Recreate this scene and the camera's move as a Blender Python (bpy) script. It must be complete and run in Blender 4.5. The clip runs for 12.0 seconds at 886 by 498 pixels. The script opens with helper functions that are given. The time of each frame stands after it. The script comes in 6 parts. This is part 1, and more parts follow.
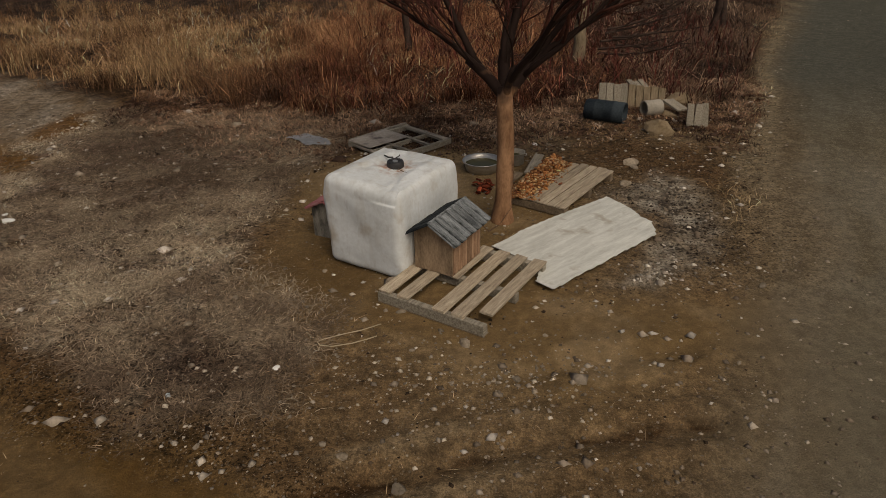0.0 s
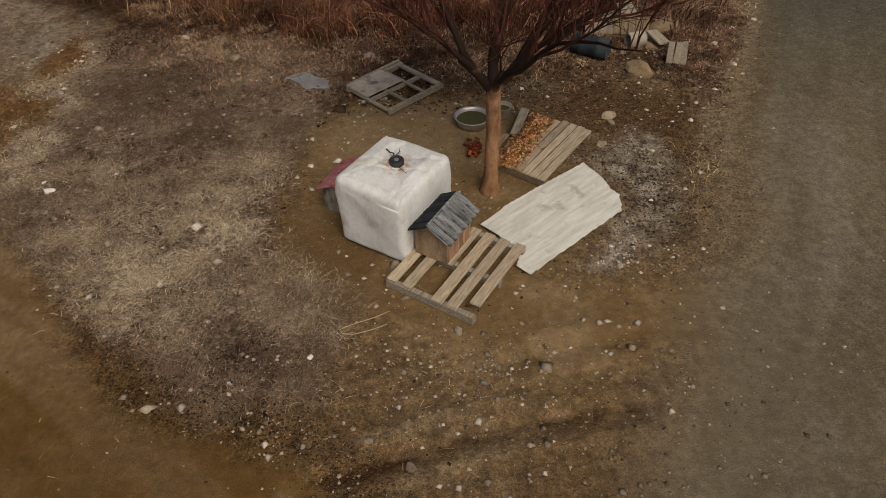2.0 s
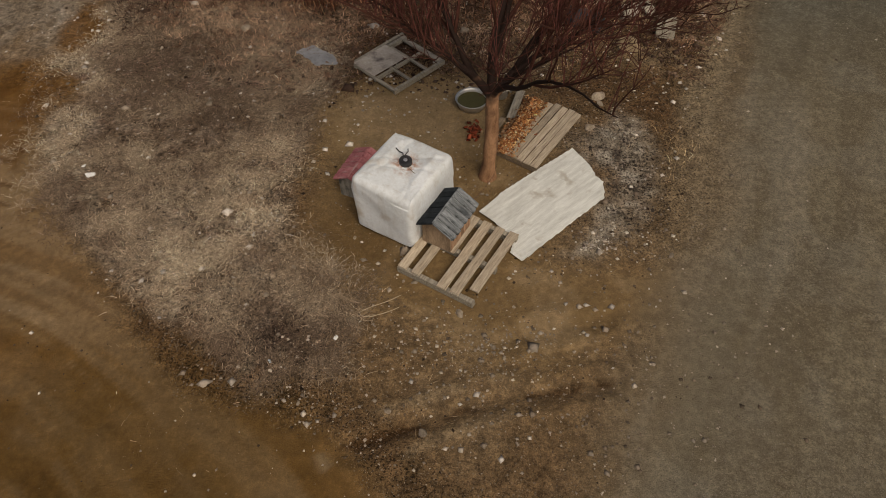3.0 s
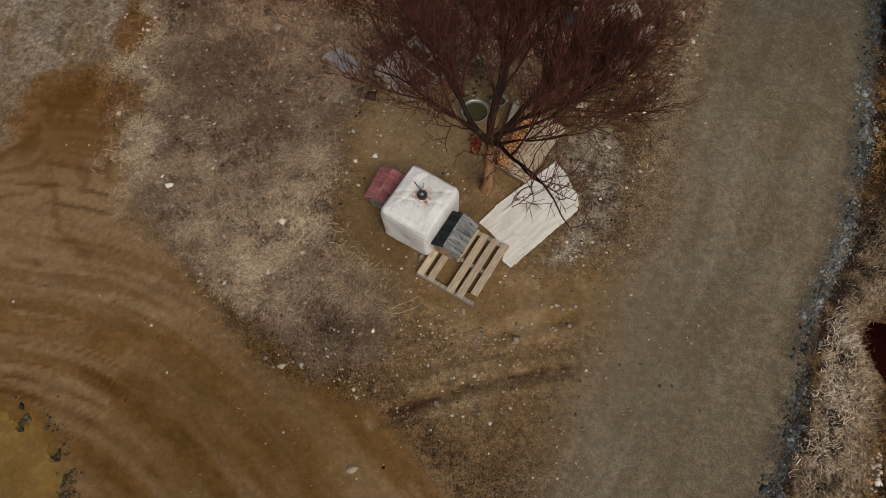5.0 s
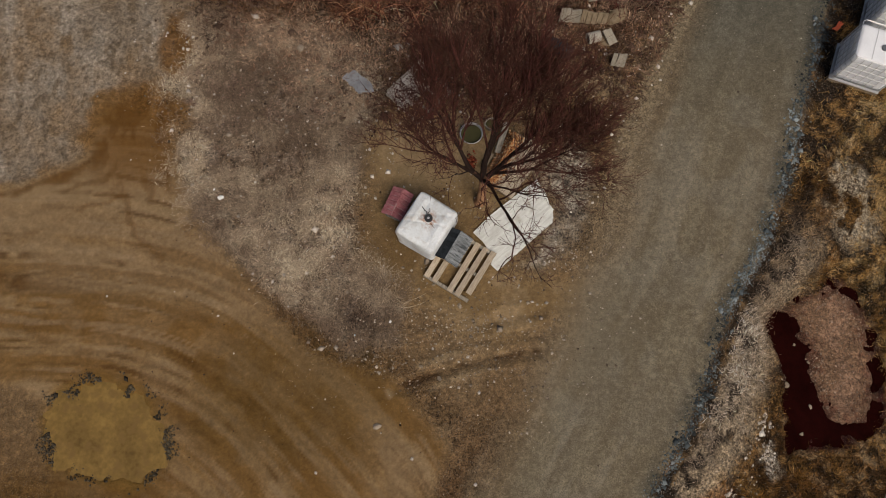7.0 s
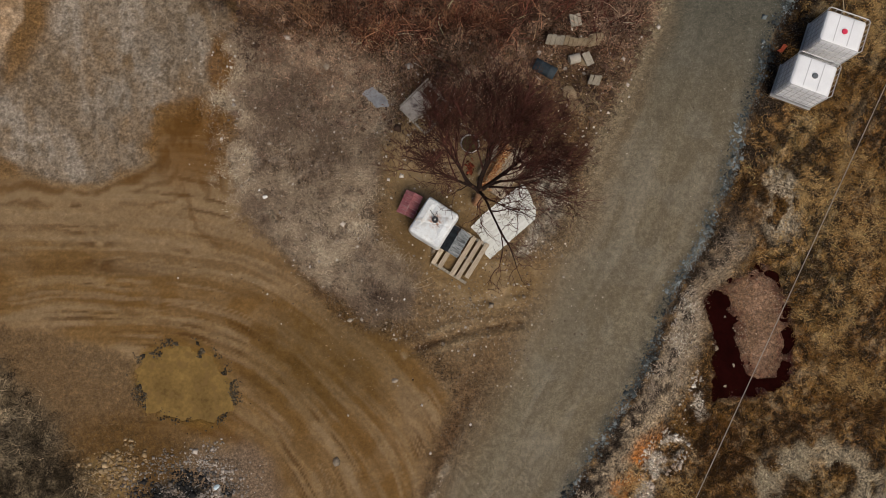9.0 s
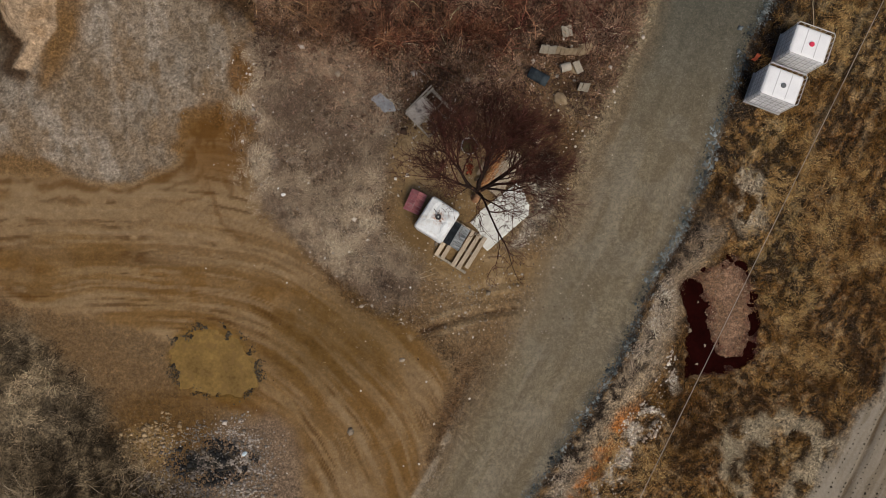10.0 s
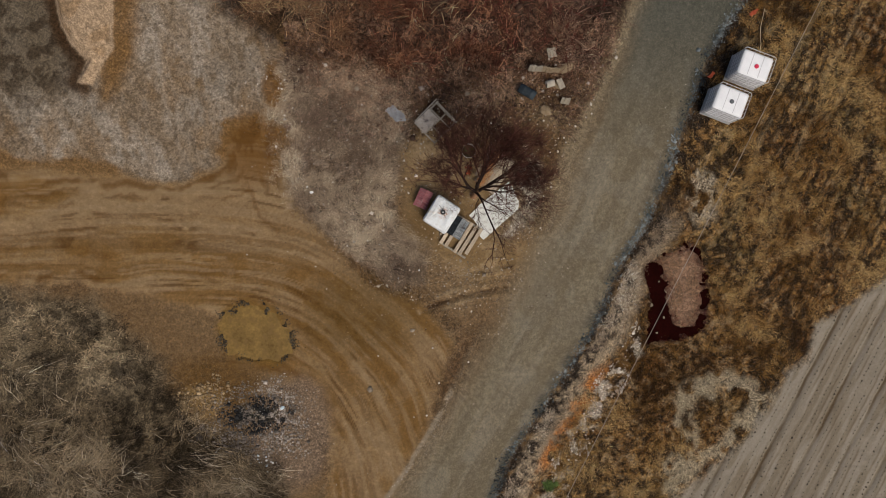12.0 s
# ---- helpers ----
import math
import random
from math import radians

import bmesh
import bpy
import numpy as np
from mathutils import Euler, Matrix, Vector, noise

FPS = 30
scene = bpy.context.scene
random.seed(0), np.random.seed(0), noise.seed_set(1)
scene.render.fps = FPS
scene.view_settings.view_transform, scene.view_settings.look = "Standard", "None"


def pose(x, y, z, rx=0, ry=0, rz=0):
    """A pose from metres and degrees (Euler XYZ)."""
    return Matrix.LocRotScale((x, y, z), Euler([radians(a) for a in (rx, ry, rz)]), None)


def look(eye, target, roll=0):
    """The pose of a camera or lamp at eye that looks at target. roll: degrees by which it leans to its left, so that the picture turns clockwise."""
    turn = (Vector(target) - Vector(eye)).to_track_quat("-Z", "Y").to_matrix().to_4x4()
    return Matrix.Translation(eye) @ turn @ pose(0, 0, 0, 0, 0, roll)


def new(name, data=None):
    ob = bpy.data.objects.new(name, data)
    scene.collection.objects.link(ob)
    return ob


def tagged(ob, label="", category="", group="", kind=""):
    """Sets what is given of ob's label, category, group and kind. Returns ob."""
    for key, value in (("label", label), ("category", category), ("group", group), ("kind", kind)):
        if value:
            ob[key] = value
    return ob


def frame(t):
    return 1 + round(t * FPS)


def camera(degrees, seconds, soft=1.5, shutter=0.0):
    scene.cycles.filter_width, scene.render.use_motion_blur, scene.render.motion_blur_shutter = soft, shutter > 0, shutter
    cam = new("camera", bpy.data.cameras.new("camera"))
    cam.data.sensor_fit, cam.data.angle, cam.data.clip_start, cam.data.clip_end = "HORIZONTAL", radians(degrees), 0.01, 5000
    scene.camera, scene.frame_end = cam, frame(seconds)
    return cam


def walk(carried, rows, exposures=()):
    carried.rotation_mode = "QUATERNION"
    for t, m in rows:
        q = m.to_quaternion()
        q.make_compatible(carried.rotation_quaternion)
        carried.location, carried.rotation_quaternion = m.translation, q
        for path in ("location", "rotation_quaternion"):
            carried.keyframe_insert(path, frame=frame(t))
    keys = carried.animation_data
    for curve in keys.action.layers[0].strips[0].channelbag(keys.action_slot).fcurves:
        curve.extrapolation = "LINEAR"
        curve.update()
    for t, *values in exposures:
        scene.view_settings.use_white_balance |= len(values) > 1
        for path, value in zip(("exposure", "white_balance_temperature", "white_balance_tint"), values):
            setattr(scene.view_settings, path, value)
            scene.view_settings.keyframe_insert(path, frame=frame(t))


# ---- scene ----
cam = camera(68.2, 12.0, soft=0.5)
ROWS = [
    (0.0, 0.000, 0.000, 3.214, 62.00, 1.18, -0.00),
    (0.5, 0.001, -0.001, 3.601, 58.72, 1.11, -0.12),
    (1.0, 0.001, -0.014, 4.091, 54.90, 0.98, -0.45),
    (1.5, -0.011, 0.005, 4.627, 50.98, 0.94, -0.79),
    (2.0, -0.044, 0.032, 5.239, 46.90, 0.85, -1.07),
    (2.5, -0.098, 0.039, 5.960, 42.55, 0.60, -1.26),
    (3.0, -0.138, 0.064, 6.759, 38.28, 0.43, -1.33),
    (3.5, -0.138, 0.152, 7.597, 34.44, 0.58, -1.29),
    (4.0, -0.121, 0.325, 8.473, 30.88, 0.83, -1.20),
    (4.5, -0.122, 0.591, 9.394, 27.39, 0.89, -1.09),
    (5.0, -0.151, 0.932, 10.342, 23.96, 0.70, -1.00),
    (5.5, -0.196, 1.304, 11.271, 20.76, 0.43, -0.98),
    (6.0, -0.245, 1.675, 12.160, 17.93, 0.19, -1.00),
    (6.5, -0.284, 2.032, 13.033, 15.48, -0.01, -1.00),
    (7.0, -0.312, 2.360, 13.918, 13.31, -0.15, -0.93),
    (7.5, -0.345, 2.636, 14.842, 11.15, -0.19, -0.85),
    (8.0, -0.382, 2.897, 15.788, 9.06, -0.17, -0.78),
    (8.5, -0.415, 3.219, 16.708, 7.38, -0.24, -0.73),
    (9.0, -0.462, 3.588, 17.622, 5.95, -0.40, -0.71),
    (9.5, -0.552, 3.934, 18.586, 4.40, -0.60, -0.71),
    (10.0, -0.677, 4.227, 19.580, 2.90, -0.83, -0.72),
    (10.5, -0.819, 4.460, 20.575, 1.70, -1.09, -0.72),
    (11.0, -0.976, 4.663, 21.582, 0.77, -1.37, -0.73),
    (11.5, -1.137, 4.850, 22.580, 0.07, -1.63, -0.76),
    (12.0, -1.243, 4.919, 23.372, -0.21, -1.81, -0.77),
]
EXPOSURES = [(0.0, -0.13, 7500, 11), (0.6, 0.21, 7500, 11), (1.5, 0.25, 7500, 12), (3.0, 0.23, 7450, 12), (6.5, 0.38, 6950, 12), (9.5, 0.49, 6800, 11), (12.0, 0.5, 6750, 11)]
walk(cam, [(t, pose(x, y, z, rx, ry, rz)) for t, x, y, z, rx, ry, rz in ROWS], EXPOSURES)

# ---- light: a hazy, overcast winter afternoon ----
SUN_UP, SUN_TURN = radians(52), radians(155)
world = bpy.data.worlds.new("sky")
scene.world = world
world.use_nodes = True
wn = world.node_tree.nodes
sky = wn.new("ShaderNodeTexSky")
sky.sky_type = "NISHITA"
sky.sun_disc = False
sky.sun_elevation, sky.sun_rotation = SUN_UP, SUN_TURN
sky.dust_density, sky.air_density, sky.ozone_density = 4.5, 0.8, 0.6
wn["Background"].inputs["Strength"].default_value = 0.062
world.node_tree.links.new(sky.outputs["Color"], wn["Background"].inputs["Color"])
sun = new("sun", bpy.data.lights.new("sun", "SUN"))
sun.data.energy, sun.data.angle, sun.data.color = 1.6, radians(38), (1.0, 0.95, 0.87)
sun.matrix_world = look((0, 0, 20), Vector((0, 0, 20)) - Vector((math.sin(SUN_TURN) * math.cos(SUN_UP), math.cos(SUN_TURN) * math.cos(SUN_UP), math.sin(SUN_UP))))

# ---- numbers: smooth random fields ----
def hashed(ix, iy, seed):
    h = (ix.astype(np.int64) * 374761393 + iy.astype(np.int64) * 668265263 + seed * 1442695041) & 0xFFFFFFFF
    h = ((h ^ (h >> 13)) * 1274126177) & 0xFFFFFFFF
    return ((h ^ (h >> 16)) & 0xFFFFFF) / float(0xFFFFFF)


def field(x, y, seed=0):
    ix, iy = np.floor(x), np.floor(y)
    fx, fy = x - ix, y - iy
    fx, fy = fx * fx * (3 - 2 * fx), fy * fy * (3 - 2 * fy)
    a, b = hashed(ix, iy, seed), hashed(ix + 1, iy, seed)
    c, d = hashed(ix, iy + 1, seed), hashed(ix + 1, iy + 1, seed)
    return (a + (b - a) * fx) * (1 - fy) + (c + (d - c) * fx) * fy


def fbm(x, y, seed=0, octaves=4):
    total, weight = 0.0, 0.5
    for k in range(octaves):
        c, d = math.cos(0.55 + 0.9 * k) * 2 ** k, math.sin(0.55 + 0.9 * k) * 2 ** k
        total = total + weight * field(x * c - y * d + 17.3 * k, x * d + y * c - 9.1 * k, seed + k)
        weight *= 0.5
    return total / (1 - 0.5 ** octaves)


def smooth(a, b, v):
    u = np.clip((v - a) / (b - a), 0, 1)
    return u * u * (3 - 2 * u)


def inside(poly, x, y):
    """Signed distance to a closed outline: positive inside."""
    best, odd = np.full(x.shape, 1e9), np.zeros(x.shape, bool)
    for (x0, y0), (x1, y1) in zip(poly, poly[1:] + poly[:1]):
        dx, dy = x1 - x0, y1 - y0
        u = np.clip(((x - x0) * dx + (y - y0) * dy) / max(dx * dx + dy * dy, 1e-12), 0, 1)
        best = np.minimum(best, np.hypot(x - x0 - u * dx, y - y0 - u * dy))
        if dy:
            odd ^= ((y0 > y) != (y1 > y)) & (x < x0 + (y - y0) * dx / dy)
    return np.where(odd, best, -best)


# ---- the lie of the land ----
ROAD_LEFT = ([-12, -4.05, -1.62, 0.79, 3.6, 5.61, 8.24, 11.27, 13.7, 23.7, 60], [-7.6, -2.52, -0.88, 0.37, 1.93, 3.08, 4.13, 5.61, 6.5, 11.8, 31])
ROAD_RIGHT = ([-12, -4.14, -2.69, -0.09, 1.72, 4.35, 5.56, 8.2, 11.66, 13.7, 23.7, 60], [-3.8, 1.12, 1.75, 3.41, 4.67, 5.93, 6.77, 7.83, 9.12, 10.38, 16.0, 36])
BRUSH_EDGE = ([-30, -10, -6.9, -4.7, -2.6, -0.9, 0.6, 2.2, 3.2, 4.2, 5.0, 6.2, 12], [15.5, 14.9, 12.7, 12.0, 10.9, 10.9, 10.9, 11.4, 11.6, 10.8, 11.3, 13.2, 24])
PUDDLE = [(-8.45, 2.1), (-8.25, 2.62), (-7.46, 2.96), (-6.55, 2.6), (-6.0, 1.93), (-5.95, 1.3), (-6.56, 0.9), (-7.36, 1.02), (-8.16, 1.32)]
SAND = [(-14.4, 17), (-13.98, 13.74), (-13.8, 12.8), (-13.42, 12.14), (-12.9, 11.6), (-13.24, 10.87), (-12.75, 10.75), (-12.5, 11.33), (-12.0, 12.13), (-11.95, 13.73), (-11.8, 17)]
POOL = [(7.02, 4.0), (7.4, 4.3), (7.95, 4.65), (8.68, 4.98), (8.98, 4.6), (9.28, 3.8), (9.28, 2.1), (9.0, 1.62), (8.2, 1.42), (7.4, 1.3), (7.04, 1.22), (7.2, 2.5)]
POOL_ISLE = [(7.4, 4.3), (7.95, 4.75), (8.75, 4.85), (9.2, 4.0), (9.22, 2.8), (8.98, 2.05), (8.3, 1.7), (7.75, 2.5), (7.72, 3.4)]
SILT = [(-30, 9.0), (-15.96, 8.42), (-14.27, 8.01), (-12.04, 7.86), (-10.99, 7.2), (-9.4, 7.2), (-8.2, 7.7), (-8.1, 9.3), (-6.9, 9.6), (-6.0, 10.2), (-6.1, 11.9), (-7.3, 13.3), (-9.5, 16.5), (-30, 16.5)]
TRACK = [(-30, 8.6), (-15.9, 8.0), (-12.0, 7.6), (-10.5, 7.3), (-9.6, 7.3), (-8.3, 8.0), (-8.1, 9.4), (-6.7, 8.9), (-5.8, 6.7), (-4.2, 4.9), (-3.0, 3.6), (-1.4, 3.0), (0.0, 1.6), (-1.2, -1.6), (-3.2, -6.0), (-4.9, -6.0), (-4.6, -2.0), (-5.8, 0.3), (-8.2, 0.7), (-8.6, 2.5), (-11.0, 3.1), (-13.1, 3.7), (-30, 4.2)]
TURF = [(-5.6, 6.6), (-6.1, 7.6), (-6.0, 8.6), (-6.6, 9.6), (-6.1, 10.6), (-6.5, 11.8), (-2.5, 11.3), (-1.5, 9.6), (-1.9, 8.2), (-2.3, 6.0), (-1.0, 4.8), (-1.1, 3.5), (-2.5, 3.3), (-4.3, 5.0)]
CAMP = [(-2.0, 5.2), (-1.9, 7.0), (-2.1, 8.3), (-1.4, 9.0), (0.0, 9.3), (1.2, 8.8), (1.6, 6.9), (1.4, 5.2), (3.0, 5.0), (2.6, 4.1), (1.0, 3.6), (-0.6, 4.3)]
ASH = [(1.95, 7.5), (2.25, 6.7), (1.75, 5.75), (1.3, 5.2), (1.9, 4.95), (2.7, 5.5), (3.1, 6.3), (3.3, 7.4), (2.8, 8.2)]
WEEDS = [(-30, 3.9), (-16.0, 3.7), (-12.8, 3.2), (-11.0, 1.9), (-10.2, 0.9), (-9.0, -0.9), (-7.6, -1.9), (-5.9, -3.4), (-5.2, -7), (-30, -12)]
FIELD = [(17.5, 4.6), (15.66, 3.3), (13.3, 1.86), (12.95, 0.62), (12.46, 0.35), (11.74, -0.6), (10.74, -2.24), (9.61, -3.18), (8.2, -4.32), (5.0, -9), (60, -9), (60, 30), (33, 30)]
BLEACHED = [(8.3, -0.8), (9.65, 0.3), (10.6, -0.3), (11.7, -0.9), (10.6, -2.4), (9.05, -3.4), (7.6, -4.4), (7.2, -3.7), (8.3, -2.7)]
RUT = [(-1.2, 2.72), (-0.42, 2.98), (0.1, 3.16), (0.64, 3.28), (1.2, 3.33), (1.75, 3.4)]


def across_road(x, y):
    """Share of the way across the road (0 left edge, 1 right edge), and metres past the right edge."""
    left, right = np.interp(y, *ROAD_LEFT), np.interp(y, *ROAD_RIGHT)
    return (x - left) / (right - left), (x - right) * 0.86


def along_track(x, y):
    """Radius and angle along the sweep of the tyre tracks."""
    r = np.where(x < -9, y + 4, np.hypot(x + 9, y + 4))
    return r, np.where(x < -9, (x + 9) / 9, np.arctan2(x + 9, y + 4))


def rows_of(x, y):
    return (x * 0.877 - y * 0.48), (x * 0.48 + y * 0.877)


def rows_back(v, w):
    return np.c_[v * 0.877 + w * 0.48, w * 0.877 - v * 0.48]


def pale_ring(x, y):
    """How pale the bleached grass is round a bare patch by the field."""
    d = inside(BLEACHED, x, y) + (fbm(x * 1.4, y * 1.4, 148, 4) - 0.5) * 1.2
    return smooth(0.55, 0.15, np.abs(d - 0.25)) * smooth(0.36, 0.5, fbm(x * 2.5, y * 2.5, 149, 4))


def rut_line(x, y, path):
    return -np.minimum.reduce([-inside([p, q, p], x, y) for p, q in zip(path, path[1:])])


def ground_height(x, y):
    x, y = np.asarray(x, float), np.asarray(y, float)
    u, past = across_road(x, y)
    z = (fbm(x * 0.35, y * 0.35, 3) - 0.5) * 0.16 * smooth(8, 20, np.hypot(x, y - 5))
    z = z - smooth(0.1, 2.2, past) * (0.2 + 0.45 * smooth(6.5, 0.5, y)) * smooth(22, 12, y)
    onroad = smooth(-0.08, 0.08, u) * smooth(1.05, 0.97, u)
    rough = (fbm(x * 3, y * 3, 5) - 0.5) * 0.05 + (fbm(x * 9, y * 9, 6, 2) - 0.5) * 0.022
    z = z + rough * (1 - 0.85 * onroad)
    z = z + onroad * (fbm(u * 9, y * 0.25, 8, 3) - 0.5) * 0.03
    r, a = along_track(x, y)
    track = smooth(-0.2, 0.6, inside(TRACK, x, y))
    z = z + track * ((fbm(r * 4.5, a * 5, 11, 4) - 0.5) * 0.022 + (fbm(x * 1.5, y * 1.5, 12, 5) - 0.5) * 0.06)
    basin_in = smooth(-0.8, -0.1, inside(PUDDLE, x, y))
    z = z * (1 - basin_in) - 0.06 * smooth(-0.15, 0.15, inside(PUDDLE, x, y) + (fbm(x * 2.5, y * 2.5, 10, 4) - 0.5) * 0.35 + (fbm(x * 9, y * 9, 9, 3) - 0.5) * 0.3)
    z = z + 0.55 * smooth(-0.05, 0.45, inside(SAND, x, y)) * (0.7 + 0.5 * fbm(x * 1.2, y * 1.2, 14)) * smooth(-11.6, -13.2, x)
    pool = smooth(-0.15, 0.15, inside(POOL, x, y) + (fbm(x * 3, y * 3, 15, 5) - 0.5) * 0.6)
    isle = smooth(-0.15, 0.25, inside(POOL_ISLE, x, y) + (fbm(x * 3.4, y * 3.4, 16, 5) - 0.5) * 0.55)
    hollow = smooth(-0.7, 0.0, inside(POOL, x, y))
    z = z * (1 - hollow) + hollow * (-0.6 - 0.1 * pool + 0.12 * isle + (fbm(x * 6, y * 6, 13, 4) - 0.5) * 0.07)
    v, w = rows_of(x, y)
    field_in = smooth(-0.2, 0.3, inside(FIELD, x, y) + (fbm(x, y, 17) - 0.5) * 0.8)
    z = z - field_in * 0.06 * smooth(0.16, 0.0, np.abs((v + 0.12 * (fbm(v, w * 0.5, 66) - 0.5)) % 1.36 - 0.68))
    z = z + smooth(1.5, 4, past) * (1 - field_in) * ((fbm(x * 2.2, y * 2.2, 18, 4) - 0.5) * 0.12 + smooth(9, 13, x) * 0.015 * np.sin(v * 2 * math.pi / 0.55))
    z = z - 0.12 * smooth(0.0, 0.25, past) * smooth(0.8, 0.4, past)
    # two shallow ruts where vehicles turn off the road
    for path, depth in ((RUT, 0.045), ([(0.6, 4.0), (1.2, 4.12), (1.9, 4.3)], 0.035)):
        d = -rut_line(x, y, path) + (fbm(x * 4, y * 4, 19) - 0.5) * 0.12
        z = z - depth * smooth(0.16, 0.0, d) + depth * 0.6 * smooth(0.14, 0.0, np.abs(d - 0.24))
    # level standing for the huts, boards and pallets
    level = smooth(-0.3, 0.3, inside([(-1.8, 5.0), (-1.9, 7.4), (0.2, 9.9), (2.4, 8.4), (2.5, 6.4), (0.4, 4.2)], x, y))
    return z * (1 - 0.8 * level)


def gz(x, y):
    return float(ground_height(np.array([x]), np.array([y]))[0])


# ---- materials ----
def material(name, low, high, scale=6.0, fine=60.0, rough=0.8, bump=0.3, metal=0.0, stretch=(1, 1, 1), vary=0.0, stain=None, stain_at=0.6, stain_scale=2.5):
    """A weathered surface: two tones over two grains, an optional stain, and a relief."""
    m = bpy.data.materials.new(name)
    m.use_nodes = True
    t = m.node_tree
    n, l = t.nodes, t.links
    b = n["Principled BSDF"]
    co, mp = n.new("ShaderNodeTexCoord"), n.new("ShaderNodeMapping")
    mp.inputs["Scale"].default_value = stretch
    l.new(co.outputs["Object"], mp.inputs["Vector"])
    big, small = n.new("ShaderNodeTexNoise"), n.new("ShaderNodeTexNoise")
    for k, s, d in ((big, scale, 5), (small, fine, 3)):
        k.inputs["Scale"].default_value, k.inputs["Detail"].default_value = s, d
        l.new(mp.outputs[0], k.inputs["Vector"])
    info = n.new("ShaderNodeObjectInfo")
    add = n.new("ShaderNodeMath")
    add.operation = "MULTIPLY_ADD"
    l.new(info.outputs["Random"], add.inputs[0])
    add.inputs[1].default_value = 7.0
    add.inputs[2].default_value = 0.0
    for k in (big, small):
        k.noise_dimensions = "4D"
        l.new(add.outputs[0], k.inputs["W"])
    both = n.new("ShaderNodeMath")
    both.operation = "MULTIPLY_ADD"
    l.new(small.outputs["Fac"], both.inputs[0])
    both.inputs[1].default_value = 0.55
    l.new(big.outputs["Fac"], both.inputs[2])
    ramp = n.new("ShaderNodeValToRGB")
    ramp.color_ramp.elements[0].position, ramp.color_ramp.elements[1].position = 0.52, 1.02
    ramp.color_ramp.elements[0].color, ramp.color_ramp.elements[1].color = (*low, 1), (*high, 1)
    l.new(both.outputs[0], ramp.inputs[0])
    colour = ramp.outputs[0]
    if stain:
        sn = n.new("ShaderNodeTexNoise")
        sn.inputs["Scale"].default_value, sn.inputs["Detail"].default_value = stain_scale, 6
        l.new(co.outputs["Object"], sn.inputs["Vector"])
        sr = n.new("ShaderNodeMapRange")
        sr.inputs["From Min"].default_value, sr.inputs["From Max"].default_value = stain_at - 0.06, stain_at + 0.1
        l.new(sn.outputs["Fac"], sr.inputs["Value"])
        mix = n.new("ShaderNodeMix")
        mix.data_type = "RGBA"
        l.new(sr.outputs[0], mix.inputs["Factor"])
        l.new(colour, mix.inputs["A"])
        mix.inputs["B"].default_value = (*stain, 1)
        colour = mix.outputs["Result"]
    if vary:
        hsv = n.new("ShaderNodeHueSaturation")
        vr = n.new("ShaderNodeMapRange")
        vr.inputs["To Min"].default_value, vr.inputs["To Max"].default_value = 1 - vary, 1 + vary
        l.new(info.outputs["Random"], vr.inputs["Value"])
        l.new(vr.outputs[0], hsv.inputs["Value"])
        l.new(colour, hsv.inputs["Color"])
        colour = hsv.outputs[0]
    l.new(colour, b.inputs["Base Color"])
    b.inputs["Metallic"].default_value = metal
    b.inputs["Specular IOR Level"].default_value = 0.4 if rough < 0.7 else 0.12
    rr = n.new("ShaderNodeMapRange")
    rr.inputs["To Min"].default_value, rr.inputs["To Max"].default_value = max(0.05, rough - 0.12), min(1, rough + 0.12)
    l.new(big.outputs["Fac"], rr.inputs["Value"])
    l.new(rr.outputs[0], b.inputs["Roughness"])
    bp = n.new("ShaderNodeBump")
    bp.inputs["Strength"].default_value, bp.inputs["Distance"].default_value = bump, 0.01
    l.new(both.outputs[0], bp.inputs["Height"])
    l.new(bp.outputs[0], b.inputs["Normal"])
    return m


